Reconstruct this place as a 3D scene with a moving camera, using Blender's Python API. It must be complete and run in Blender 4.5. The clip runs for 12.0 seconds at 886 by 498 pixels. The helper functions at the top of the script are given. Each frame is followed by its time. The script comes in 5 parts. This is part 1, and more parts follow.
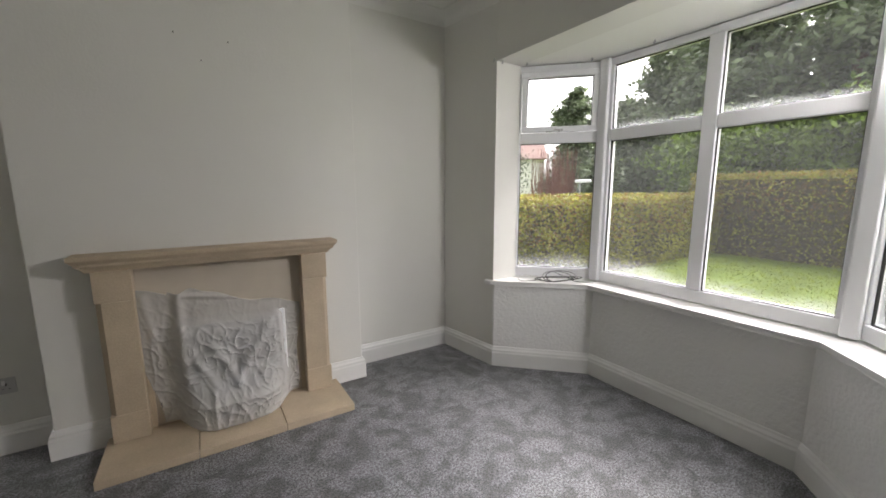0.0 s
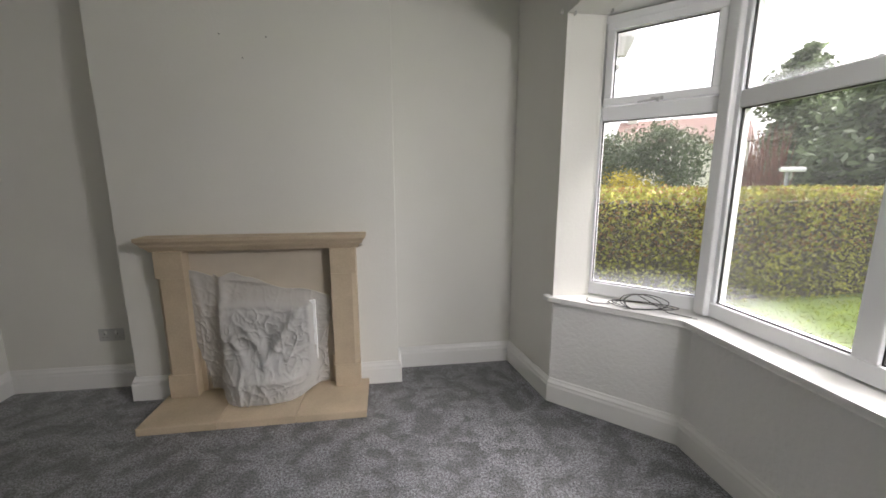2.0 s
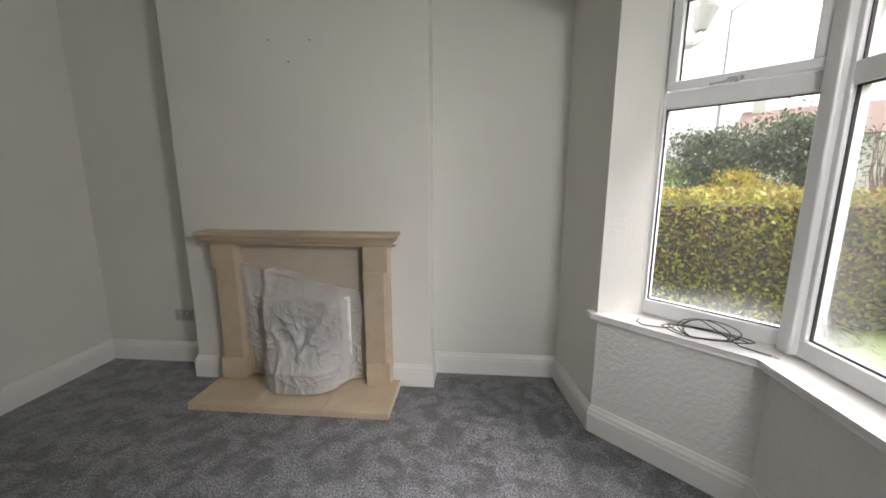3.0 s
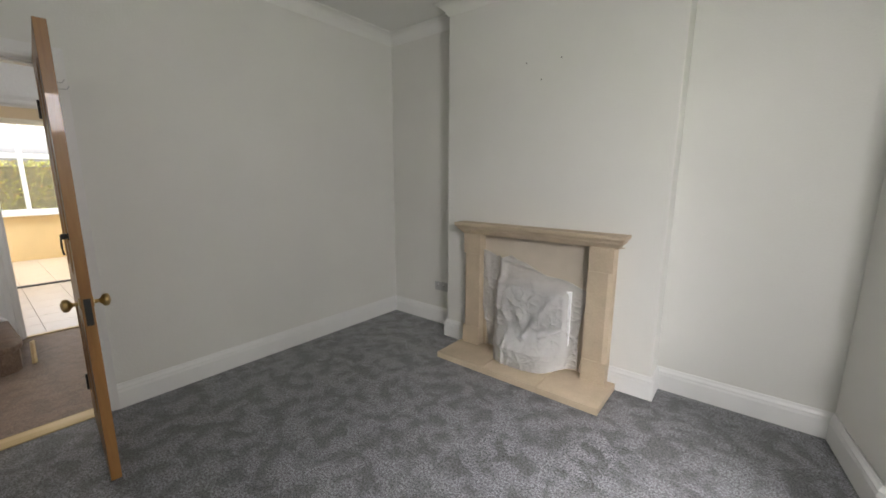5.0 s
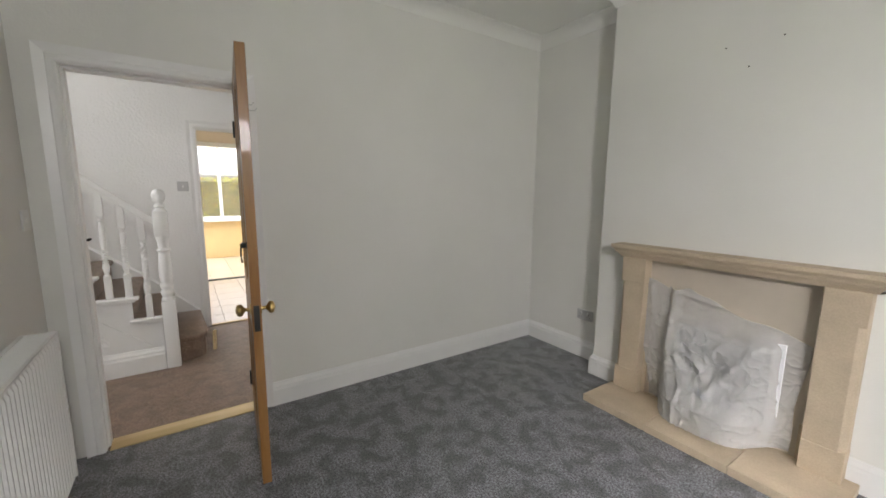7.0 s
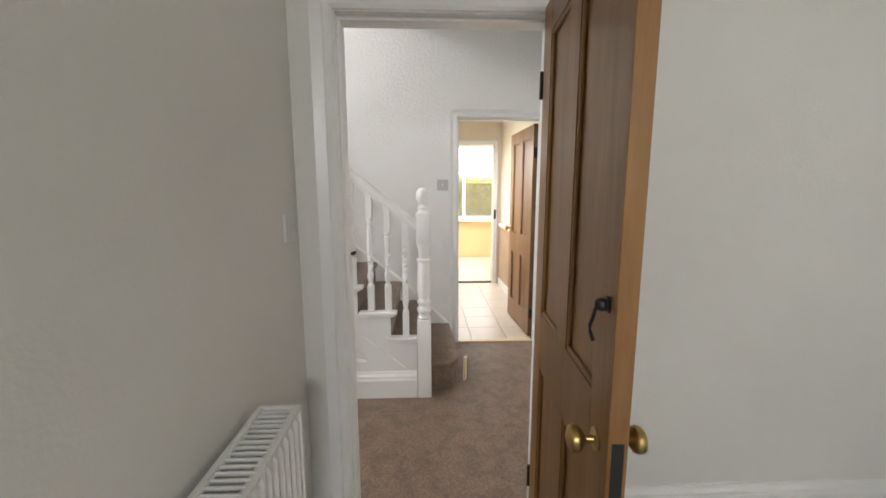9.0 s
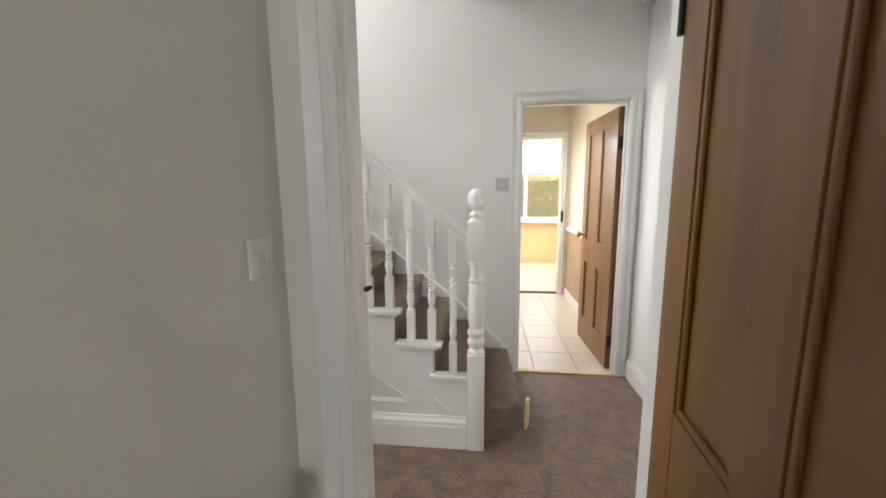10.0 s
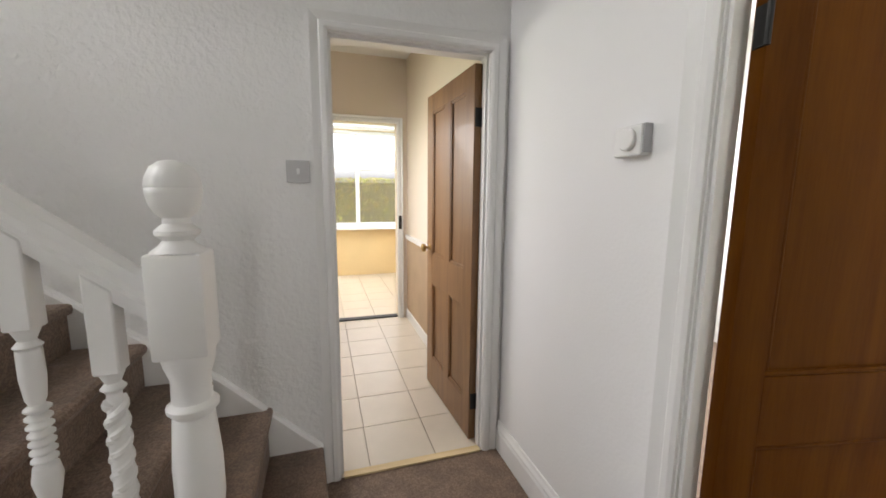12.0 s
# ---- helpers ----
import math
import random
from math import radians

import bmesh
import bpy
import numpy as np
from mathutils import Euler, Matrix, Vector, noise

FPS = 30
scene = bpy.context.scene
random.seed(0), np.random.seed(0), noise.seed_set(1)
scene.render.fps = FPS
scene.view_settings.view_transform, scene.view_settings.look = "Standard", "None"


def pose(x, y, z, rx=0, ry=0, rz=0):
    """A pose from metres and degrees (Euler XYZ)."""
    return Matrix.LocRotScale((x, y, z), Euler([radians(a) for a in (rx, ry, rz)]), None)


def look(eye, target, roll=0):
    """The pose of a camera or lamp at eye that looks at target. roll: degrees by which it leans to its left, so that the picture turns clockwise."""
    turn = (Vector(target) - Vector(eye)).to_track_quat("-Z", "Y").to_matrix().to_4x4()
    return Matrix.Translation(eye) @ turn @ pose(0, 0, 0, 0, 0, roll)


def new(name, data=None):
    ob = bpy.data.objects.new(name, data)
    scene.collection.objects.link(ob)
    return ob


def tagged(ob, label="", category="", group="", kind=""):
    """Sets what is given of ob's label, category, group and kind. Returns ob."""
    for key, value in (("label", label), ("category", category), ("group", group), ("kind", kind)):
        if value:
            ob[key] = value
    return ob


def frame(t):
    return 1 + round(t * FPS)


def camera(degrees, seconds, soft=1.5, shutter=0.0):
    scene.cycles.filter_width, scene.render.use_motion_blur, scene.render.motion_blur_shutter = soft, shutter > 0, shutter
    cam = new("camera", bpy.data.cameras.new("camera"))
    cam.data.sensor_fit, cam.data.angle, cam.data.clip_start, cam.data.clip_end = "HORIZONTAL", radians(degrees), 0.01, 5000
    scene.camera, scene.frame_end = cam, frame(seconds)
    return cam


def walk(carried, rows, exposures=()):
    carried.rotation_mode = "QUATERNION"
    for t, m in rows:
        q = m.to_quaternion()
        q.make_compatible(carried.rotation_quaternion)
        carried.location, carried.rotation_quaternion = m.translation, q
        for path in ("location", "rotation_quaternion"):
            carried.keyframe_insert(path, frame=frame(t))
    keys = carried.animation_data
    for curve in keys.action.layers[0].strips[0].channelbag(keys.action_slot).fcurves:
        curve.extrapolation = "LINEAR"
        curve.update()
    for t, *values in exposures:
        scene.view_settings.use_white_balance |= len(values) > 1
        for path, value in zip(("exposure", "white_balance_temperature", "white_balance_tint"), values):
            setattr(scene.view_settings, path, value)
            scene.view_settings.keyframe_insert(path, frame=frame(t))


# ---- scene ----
cam = camera(98.3, 12.0, soft=1.7)
ROWS = [
    (0.0, 2.210, 2.613, 1.383, -32.25, -8.88, 0.14),
    (0.5, 2.409, 2.689, 1.375, -25.56, -9.02, 0.08),
    (1.0, 2.610, 2.739, 1.384, -21.47, -9.84, 0.09),
    (1.5, 2.865, 2.687, 1.397, -14.73, -10.18, 0.07),
    (2.0, 3.090, 2.702, 1.395, -8.15, -10.31, 0.03),
    (2.5, 3.290, 2.814, 1.388, -5.91, -10.30, 0.05),
    (3.0, 3.423, 2.827, 1.404, 4.92, -10.65, -0.05),
    (3.5, 3.444, 2.749, 1.407, 18.79, -10.62, -0.16),
    (5.5, 3.527, 2.593, 1.402, 42.80, -9.64, -0.12),
    (6.0, 3.501, 2.621, 1.389, 47.79, -8.64, -0.17),
    (6.5, 3.388, 2.627, 1.408, 52.18, -8.54, -0.47),
    (7.0, 3.177, 2.636, 1.401, 56.08, -8.39, -0.46),
    (7.5, 2.951, 2.646, 1.394, 62.69, -8.49, -0.26),
    (9.5, 1.723, 2.475, 1.380, 93.61, -8.57, 0.29),
    (10.0, 1.476, 2.525, 1.402, 96.30, -8.72, 0.50),
    (10.5, 1.144, 2.495, 1.394, 95.25, -8.42, 0.40),
    (11.0, 0.865, 2.535, 1.372, 90.75, -8.36, 0.09),
    (11.5, 0.606, 2.632, 1.372, 84.94, -8.26, -0.13),
    (12.0, 0.344, 2.735, 1.353, 72.66, -8.19, -0.46),
]
EXPOSURES = [(0.0, 2.33, 6620, 14), (3.0, 2.33, 6620, 14), (3.5, 2.45, 6620, 14), (5.5, 2.8, 6530, 13), (6.5, 2.9, 6530, 13), (7.5, 3.1, 6530, 13), (9.5, 3.25, 6530, 13), (10.5, 2.95, 6530, 13), (12.0, 2.7, 6530, 13)]
walk(cam, [(t, pose(x, y, z, 90 + pitch, roll, yaw)) for t, x, y, z, yaw, pitch, roll in ROWS], EXPOSURES)

# ---- light: a bright overcast day ----
world = bpy.data.worlds.new("overcast")
scene.world = world
world.use_nodes = True
wn, wl = world.node_tree.nodes, world.node_tree.links
sky = wn.new("ShaderNodeTexSky")
sky.sky_type, sky.sun_disc = "NISHITA", False
sky.sun_elevation, sky.sun_rotation = radians(48), radians(100)
sky.dust_density, sky.air_density = 6.0, 1.0
grey = wn.new("ShaderNodeHueSaturation")
grey.inputs["Saturation"].default_value = 0.16
wl.new(sky.outputs[0], grey.inputs["Color"])
wl.new(grey.outputs[0], wn["Background"].inputs["Color"])
wn["Background"].inputs["Strength"].default_value = 0.15
sun_data = bpy.data.lights.new("sun", "SUN")
sun_data.energy, sun_data.angle, sun_data.color = 0.5, radians(30), (1.0, 0.97, 0.93)
sun = new("sun", sun_data)
sun.matrix_world = look((0, 0, 30), (-11, 2, 10))


def window_light(name, eye, target, w, h, power, colour=(1.0, 0.99, 0.97)):
    d = bpy.data.lights.new(name, "AREA")
    d.shape, d.size, d.size_y, d.energy, d.color = "RECTANGLE", w, h, power, colour
    ob = new(name, d)
    ob.matrix_world = look(eye, target)
    return ob


# daylight of the front door's glazing, the landing window and the back room's window
window_light("front_door_daylight", (0.0, -0.52, 1.5), (0.0, 3.0, 1.2), 0.8, 1.5, 1.3)
window_light("landing_daylight", (-0.5, -0.62, 4.0), (-0.6, 2.5, 2.2), 1.2, 1.2, 7.2)
window_light("bay_side_daylight", (4.60, 2.70, 2.02), (2.3, 3.7, 0.1), 0.55, 0.42, 7)
window_light("sun_room_roof_daylight", (-5.0, 3.05, 2.33), (-5.0, 3.05, 0.0), 2.0, 1.7, 3)
# added fill lamp brightening the passage; no source is known on that side
window_light("passage_fill_light", (-2.55, 2.50, 1.6), (-2.3, 3.6, 0.6), 1.1, 0.9, 2.6)
window_light("back_room_daylight", (-2.48, 5.0, 1.5), (0.0, 4.9, 1.3), 1.6, 1.2, 14)


# ---- materials ----
def material(name, colour, rough=0.6, metal=0.0, vary=0.06, scale=6.0, bump=0.0, bump_scale=60.0, fine=0.0, spec=0.5, island=0.0):
    """Paint-like surface: large stains, grain and fine relief at real size."""
    m = bpy.data.materials.new(name)
    m.use_nodes = True
    n, l = m.node_tree.nodes, m.node_tree.links
    b = n["Principled BSDF"]
    b.inputs["Roughness"].default_value, b.inputs["Metallic"].default_value = rough, metal
    b.inputs["Specular IOR Level"].default_value = spec
    co = n.new("ShaderNodeTexCoord")
    tx = n.new("ShaderNodeTexNoise")
    tx.inputs["Scale"].default_value, tx.inputs["Detail"].default_value = scale, 5.0
    l.new(co.outputs["Object"], tx.inputs["Vector"])
    rp = n.new("ShaderNodeValToRGB")
    rp.color_ramp.elements[0].position, rp.color_ramp.elements[1].position = 0.3, 0.7
    rp.color_ramp.elements[0].color = (*[c * (1 - vary) for c in colour], 1)
    rp.color_ramp.elements[1].color = (*[min(1, c * (1 + vary)) for c in colour], 1)
    l.new(tx.outputs["Fac"], rp.inputs["Fac"])
    out = rp.outputs["Color"]
    if fine or island:
        hs = n.new("ShaderNodeHueSaturation")
        l.new(out, hs.inputs["Color"])
        t2 = n.new("ShaderNodeTexNoise")
        t2.inputs["Scale"].default_value, t2.inputs["Detail"].default_value = bump_scale, 3.0
        l.new(co.outputs["Object"], t2.inputs["Vector"])
        mp = n.new("ShaderNodeMapRange")
        mp.inputs["From Min"].default_value, mp.inputs["From Max"].default_value = (0.0, 1.0) if island else (0.3, 0.7)
        amount = island or fine
        mp.inputs["To Min"].default_value, mp.inputs["To Max"].default_value = 1 - amount, 1 + amount
        if island:
            ge = n.new("ShaderNodeNewGeometry")
            l.new(ge.outputs["Random Per Island"], mp.inputs["Value"])
        else:
            l.new(t2.outputs["Fac"], mp.inputs["Value"])
        l.new(mp.outputs[0], hs.inputs["Value"])
        out = hs.outputs["Color"]
    l.new(out, b.inputs["Base Color"])
    if bump:
        t3 = n.new("ShaderNodeTexNoise")
        t3.inputs["Scale"].default_value, t3.inputs["Detail"].default_value = bump_scale, 4.0
        l.new(co.outputs["Object"], t3.inputs["Vector"])
        bp = n.new("ShaderNodeBump")
        bp.inputs["Strength"].default_value, bp.inputs["Distance"].default_value = min(1, bump), 0.004 * max(1, bump)
        l.new(t3.outputs["Fac"], bp.inputs["Height"])
        l.new(bp.outputs[0], b.inputs["Normal"])
    return m


def wood(name, dark, light, rough=0.4, along="Z", scale=9.0):
    """Varnished timber, grain running along one axis."""
    m = bpy.data.materials.new(name)
    m.use_nodes = True
    n, l = m.node_tree.nodes, m.node_tree.links
    b = n["Principled BSDF"]
    co, mp = n.new("ShaderNodeTexCoord"), n.new("ShaderNodeMapping")
    l.new(co.outputs["Object"], mp.inputs["Vector"])
    mp.inputs["Scale"].default_value = [(1.0 if a != along else 0.09) for a in "XYZ"]
    tx = n.new("ShaderNodeTexNoise")
    tx.inputs["Scale"].default_value, tx.inputs["Detail"].default_value, tx.inputs["Distortion"].default_value = scale, 3.0, 1.2
    l.new(mp.outputs[0], tx.inputs["Vector"])
    fine = n.new("ShaderNodeTexNoise")
    fine.inputs["Scale"].default_value, fine.inputs["Detail"].default_value = scale * 14, 4.0
    l.new(mp.outputs[0], fine.inputs["Vector"])
    add = n.new("ShaderNodeMath")
    add.operation = "MULTIPLY_ADD"
    add.inputs[1].default_value = 0.35
    l.new(fine.outputs["Fac"], add.inputs[0])
    l.new(tx.outputs["Fac"], add.inputs[2])
    rp = n.new("ShaderNodeValToRGB")
    rp.color_ramp.elements[0].position, rp.color_ramp.elements[1].position = 0.45, 0.85
    rp.color_ramp.elements[0].color, rp.color_ramp.elements[1].color = (*dark, 1), (*light, 1)
    l.new(add.outputs[0], rp.inputs["Fac"])
    l.new(rp.outputs[0], b.inputs["Base Color"])
    b.inputs["Roughness"].default_value = rough
    b.inputs["Coat Weight"].default_value = 0.15
    bp = n.new("ShaderNodeBump")
    bp.inputs["Strength"].default_value, bp.inputs["Distance"].default_value = 0.12, 0.002
    l.new(fine.outputs["Fac"], bp.inputs["Height"])
    l.new(bp.outputs[0], b.inputs["Normal"])
    return m


def carpet(name, dark, light, crush=0.5, lustre=0.45):
    """Cut pile: speckled fibres, and the crushed patches left by feet and a vacuum."""
    m = bpy.data.materials.new(name)
    m.use_nodes = True
    n, l = m.node_tree.nodes, m.node_tree.links
    b = n["Principled BSDF"]
    co = n.new("ShaderNodeTexCoord")
    tex = []
    for scale, detail, dist in ((170.0, 2.0, 0.0), (9.0, 9.0, 0.35), (85.0, 3.0, 0.0)):
        t = n.new("ShaderNodeTexNoise")
        t.inputs["Scale"].default_value, t.inputs["Detail"].default_value, t.inputs["Distortion"].default_value = scale, detail, dist
        l.new(co.outputs["Object"], t.inputs["Vector"])
        tex.append(t)
    rp = n.new("ShaderNodeValToRGB")
    rp.color_ramp.elements[0].position, rp.color_ramp.elements[1].position = 0.40, 0.62
    rp.color_ramp.elements[0].color, rp.color_ramp.elements[1].color = (*dark, 1), (*light, 1)
    mx = n.new("ShaderNodeMath")
    mx.operation = "MULTIPLY_ADD"
    mx.inputs[1].default_value = 0.5
    l.new(tex[2].outputs["Fac"], mx.inputs[0])
    half = n.new("ShaderNodeMath")
    half.operation = "MULTIPLY"
    half.inputs[1].default_value = 0.5
    l.new(tex[0].outputs["Fac"], half.inputs[0])
    l.new(half.outputs[0], mx.inputs[2])
    l.new(mx.outputs[0], rp.inputs["Fac"])
    patch = n.new("ShaderNodeMapRange")
    patch.inputs["From Min"].default_value, patch.inputs["From Max"].default_value = 0.41, 0.56
    patch.inputs["To Min"].default_value, patch.inputs["To Max"].default_value = 1 - crush, 1 + crush * 0.6
    l.new(tex[1].outputs["Fac"], patch.inputs["Value"])
    hs = n.new("ShaderNodeHueSaturation")
    l.new(rp.outputs[0], hs.inputs["Color"])
    l.new(patch.outputs[0], hs.inputs["Value"])
    l.new(hs.outputs[0], b.inputs["Base Color"])
    b.inputs["Roughness"].default_value = 0.52
    b.inputs["Specular IOR Level"].default_value = 0.5 * lustre
    b.inputs["Sheen Weight"].default_value = min(0.55, 0.45 * lustre)
    b.inputs["Sheen Roughness"].default_value = 0.35
    bp = n.new("ShaderNodeBump")
    bp.inputs["Strength"].default_value, bp.inputs["Distance"].default_value = 0.6, 0.004
    l.new(mx.outputs[0], bp.inputs["Height"])
    lean = n.new("ShaderNodeBump")
    lean.inputs["Strength"].default_value, lean.inputs["Distance"].default_value = 0.6, 0.012
    l.new(tex[1].outputs["Fac"], lean.inputs["Height"])
    l.new(lean.outputs[0], bp.inputs["Normal"])
    l.new(bp.outputs[0], b.inputs["Normal"])
    return m


def glass(name, mist=0.0):
    """Clear pane: mostly straight through, a little mirror, and condensation mist towards the lower edge."""
    m = bpy.data.materials.new(name)
    m.use_nodes = True
    n, l = m.node_tree.nodes, m.node_tree.links
    n.remove(n["Principled BSDF"])
    tr, gl, fr = n.new("ShaderNodeBsdfTransparent"), n.new("ShaderNodeBsdfGlossy"), n.new("ShaderNodeFresnel")
    gl.inputs["Roughness"].default_value = 0.02
    fr.inputs["IOR"].default_value = 1.3
    mix = n.new("ShaderNodeMixShader")
    l.new(fr.outputs[0], mix.inputs[0])
    l.new(tr.outputs[0], mix.inputs[1])
    l.new(gl.outputs[0], mix.inputs[2])
    out = mix
    if mist:
        co, sp = n.new("ShaderNodeTexCoord"), n.new("ShaderNodeSeparateXYZ")
        l.new(co.outputs["Generated"], sp.inputs[0])
        tx = n.new("ShaderNodeTexNoise")
        tx.inputs["Scale"].default_value, tx.inputs["Detail"].default_value = 2.2, 1.0
        l.new(co.outputs["Object"], tx.inputs["Vector"])
        ad = n.new("ShaderNodeMath")
        ad.operation = "MULTIPLY_ADD"
        ad.inputs[1].default_value = -0.16
        l.new(tx.outputs["Fac"], ad.inputs[0])
        l.new(sp.outputs["Z"], ad.inputs[2])
        rg = n.new("ShaderNodeMapRange")
        rg.inputs["From Min"].default_value, rg.inputs["From Max"].default_value = -0.12, 0.05
        rg.interpolation_type = "SMOOTHERSTEP"
        rg.inputs["To Min"].default_value, rg.inputs["To Max"].default_value = mist, 0.012
        l.new(ad.outputs[0], rg.inputs["Value"])
        tl = n.new("ShaderNodeBsdfTranslucent")
        tl.inputs["Color"].default_value = (0.9, 0.92, 0.95, 1)
        mm = n.new("ShaderNodeMixShader")
        l.new(rg.outputs[0], mm.inputs[0])
        l.new(mix.outputs[0], mm.inputs[1])
        l.new(tl.outputs[0], mm.inputs[2])
        out = mm
    l.new(out.outputs[0], n["Material Output"].inputs["Surface"])
    return m


def thin(name, colour, vary=0.5, trans=0.4, rough=0.5, scale=3.0, second=None):
    """Leaf: each one its own tone, lit through from behind."""
    m = bpy.data.materials.new(name)
    m.use_nodes = True
    n, l = m.node_tree.nodes, m.node_tree.links
    b = n["Principled BSDF"]
    ge, rp = n.new("ShaderNodeNewGeometry"), n.new("ShaderNodeValToRGB")
    l.new(ge.outputs["Random Per Island"], rp.inputs["Fac"])
    rp.color_ramp.elements[0].color = (*[c * (1 - vary) for c in colour], 1)
    rp.color_ramp.elements[1].color = (*[c * (1 + vary) for c in (second or colour)], 1)
    co, tx = n.new("ShaderNodeTexCoord"), n.new("ShaderNodeTexNoise")
    tx.inputs["Scale"].default_value = scale
    l.new(co.outputs["Object"], tx.inputs["Vector"])
    hs = n.new("ShaderNodeHueSaturation")
    mp = n.new("ShaderNodeMapRange")
    mp.inputs["From Min"].default_value, mp.inputs["From Max"].default_value = 0.3, 0.7
    mp.inputs["To Min"].default_value, mp.inputs["To Max"].default_value = 0.65, 1.35
    l.new(tx.outputs["Fac"], mp.inputs["Value"])
    l.new(mp.outputs[0], hs.inputs["Value"])
    l.new(rp.outputs[0], hs.inputs["Color"])
    l.new(hs.outputs[0], b.inputs["Base Color"])
    b.inputs["Roughness"].default_value = rough
    tl, mx = n.new("ShaderNodeBsdfTranslucent"), n.new("ShaderNodeMixShader")
    l.new(hs.outputs[0], tl.inputs["Color"])
    mx.inputs[0].default_value = trans
    l.new(b.outputs[0], mx.inputs[1])
    l.new(tl.outputs[0], mx.inputs[2])
    l.new(mx.outputs[0], n["Material Output"].inputs["Surface"])
    return m


WALL = material("lounge_wall_paint", (0.74, 0.735, 0.70), 0.75, vary=0.02, scale=1.5, bump=0.25, bump_scale=90)
PAPER = material("embossed_wallpaper", (0.80, 0.80, 0.79), 0.6, vary=0.02, scale=2.0, bump=1.45, bump_scale=44)
HALLWALL = material("hall_wall_paint", (0.82, 0.82, 0.82), 0.65, vary=0.015, scale=1.5, bump=0.2, bump_scale=80)
CEIL = material("ceiling_paint", (0.80, 0.80, 0.77), 0.8, vary=0.02, scale=1.2, bump=0.2, bump_scale=50)
GLOSS = material("white_gloss_paint", (0.80, 0.80, 0.79), 0.32, vary=0.02, scale=4, bump=0.15, bump_scale=30)
UPVC = material("white_plastic_frame", (0.80, 0.81, 0.83), 0.3, vary=0.01, scale=3)
SEAL = material("black_rubber_gasket", (0.02, 0.02, 0.02), 0.6, vary=0.2)
PLATE = material("white_switch_plastic", (0.74, 0.74, 0.73), 0.3, vary=0.01)
GREYPLATE = material("dull_grey_plate", (0.48, 0.48, 0.48), 0.35, vary=0.03)
GREYPL = material("grey_plastic", (0.45, 0.45, 0.46), 0.4, vary=0.03)
STONE = material("cream_limestone", (0.50, 0.41, 0.30), 0.75, vary=0.10, scale=5, bump=0.35, bump_scale=140, fine=0.06)
STONE2 = material("cream_limestone_slip", (0.52, 0.46, 0.38), 0.7, vary=0.06, scale=5, bump=0.2, bump_scale=120)
CARPET = carpet("charcoal_pile_carpet", (0.012, 0.0125, 0.0145), (0.255, 0.262, 0.288), 0.44, 2.0)
TAUPE = carpet("taupe_pile_carpet", (0.15, 0.102, 0.074), (0.25, 0.178, 0.132), 0.12)
PINE = wood("varnished_pine", (0.23, 0.105, 0.024), (0.34, 0.168, 0.048), 0.42)
# red-brown stain, darkened further so the colour carries the leaf's shade
REDPINE = wood("red_brown_pine_in_shade", (0.092, 0.027, 0.0015), (0.135, 0.045, 0.003), 0.6)
REDPINE.node_tree.nodes["Principled BSDF"].inputs["Coat Weight"].default_value = 0.0
REDPINE.node_tree.nodes["Principled BSDF"].inputs["Specular IOR Level"].default_value = 0.06
OLDPINE = wood("dark_stained_pine", (0.165, 0.08, 0.031), (0.26, 0.135, 0.056), 0.4)
BAREPINE = wood("bare_softwood_strip", (0.62, 0.46, 0.22), (0.78, 0.62, 0.36), 0.6, along="Y")
BRASS = material("aged_brass", (0.50, 0.35, 0.14), 0.28, 1.0, vary=0.2, scale=40)
BLACKIRON = material("black_japanned_iron", (0.012, 0.012, 0.011), 0.5, 0.0, vary=0.3, scale=30)
CHROME = material("dull_chrome", (0.5, 0.5, 0.5), 0.3, 1.0)
SHEET = material("white_polythene_sheet", (0.82, 0.81, 0.79), 0.38, vary=0.05, scale=9, bump=0.4, bump_scale=26, spec=0.45)
_n, _l = SHEET.node_tree.nodes, SHEET.node_tree.links
_t, _m, _k, _m2 = _n.new("ShaderNodeBsdfTransparent"), _n.new("ShaderNodeMixShader"), _n.new("ShaderNodeBsdfTranslucent"), _n.new("ShaderNodeMixShader")
_k.inputs["Color"].default_value = (0.8, 0.79, 0.77, 1)
_m.inputs[0].default_value, _m2.inputs[0].default_value = 0.25, 0.56
_l.new(_n["Principled BSDF"].outputs[0], _m.inputs[1]), _l.new(_k.outputs[0], _m.inputs[2])
_l.new(_m.outputs[0], _m2.inputs[1]), _l.new(_t.outputs[0], _m2.inputs[2])
_l.new(_m2.outputs[0], _n["Material Output"].inputs["Surface"])
FIREBLUE = material("blue_plastic_strip", (0.16, 0.26, 0.42), 0.4, vary=0.1)
FIREGREY = material("grey_blue_fire_casing", (0.24, 0.27, 0.30), 0.45, 0.2, vary=0.1)
TILE = material("cream_ceramic_floor_tile", (0.66, 0.59, 0.49), 0.3, vary=0.05, scale=4)
GROUT = material("beige_grout", (0.42, 0.36, 0.29), 0.9, vary=0.1, scale=30)
CREAMWALL = material("cream_wall_paint", (0.74, 0.645, 0.54), 0.7, vary=0.02, scale=2, bump=0.15)
YELLOW = material("yellow_wall_paint", (0.72, 0.56, 0.31), 0.7, vary=0.04, scale=3)
DADO = material("brown_dado_panel", (0.42, 0.30, 0.19), 0.6, vary=0.08, scale=4)
RENDERWALL = material("cream_render", (0.70, 0.68, 0.63), 0.9, vary=0.06, scale=3, bump=0.4)
BRICK = material("red_brick_outer_wall", (0.30, 0.14, 0.09), 0.9, vary=0.15, scale=9, bump=0.4)
ROOF = material("brown_roof_tiles", (0.16, 0.10, 0.085), 0.85, vary=0.2, scale=6, bump=0.5, bump_scale=20)
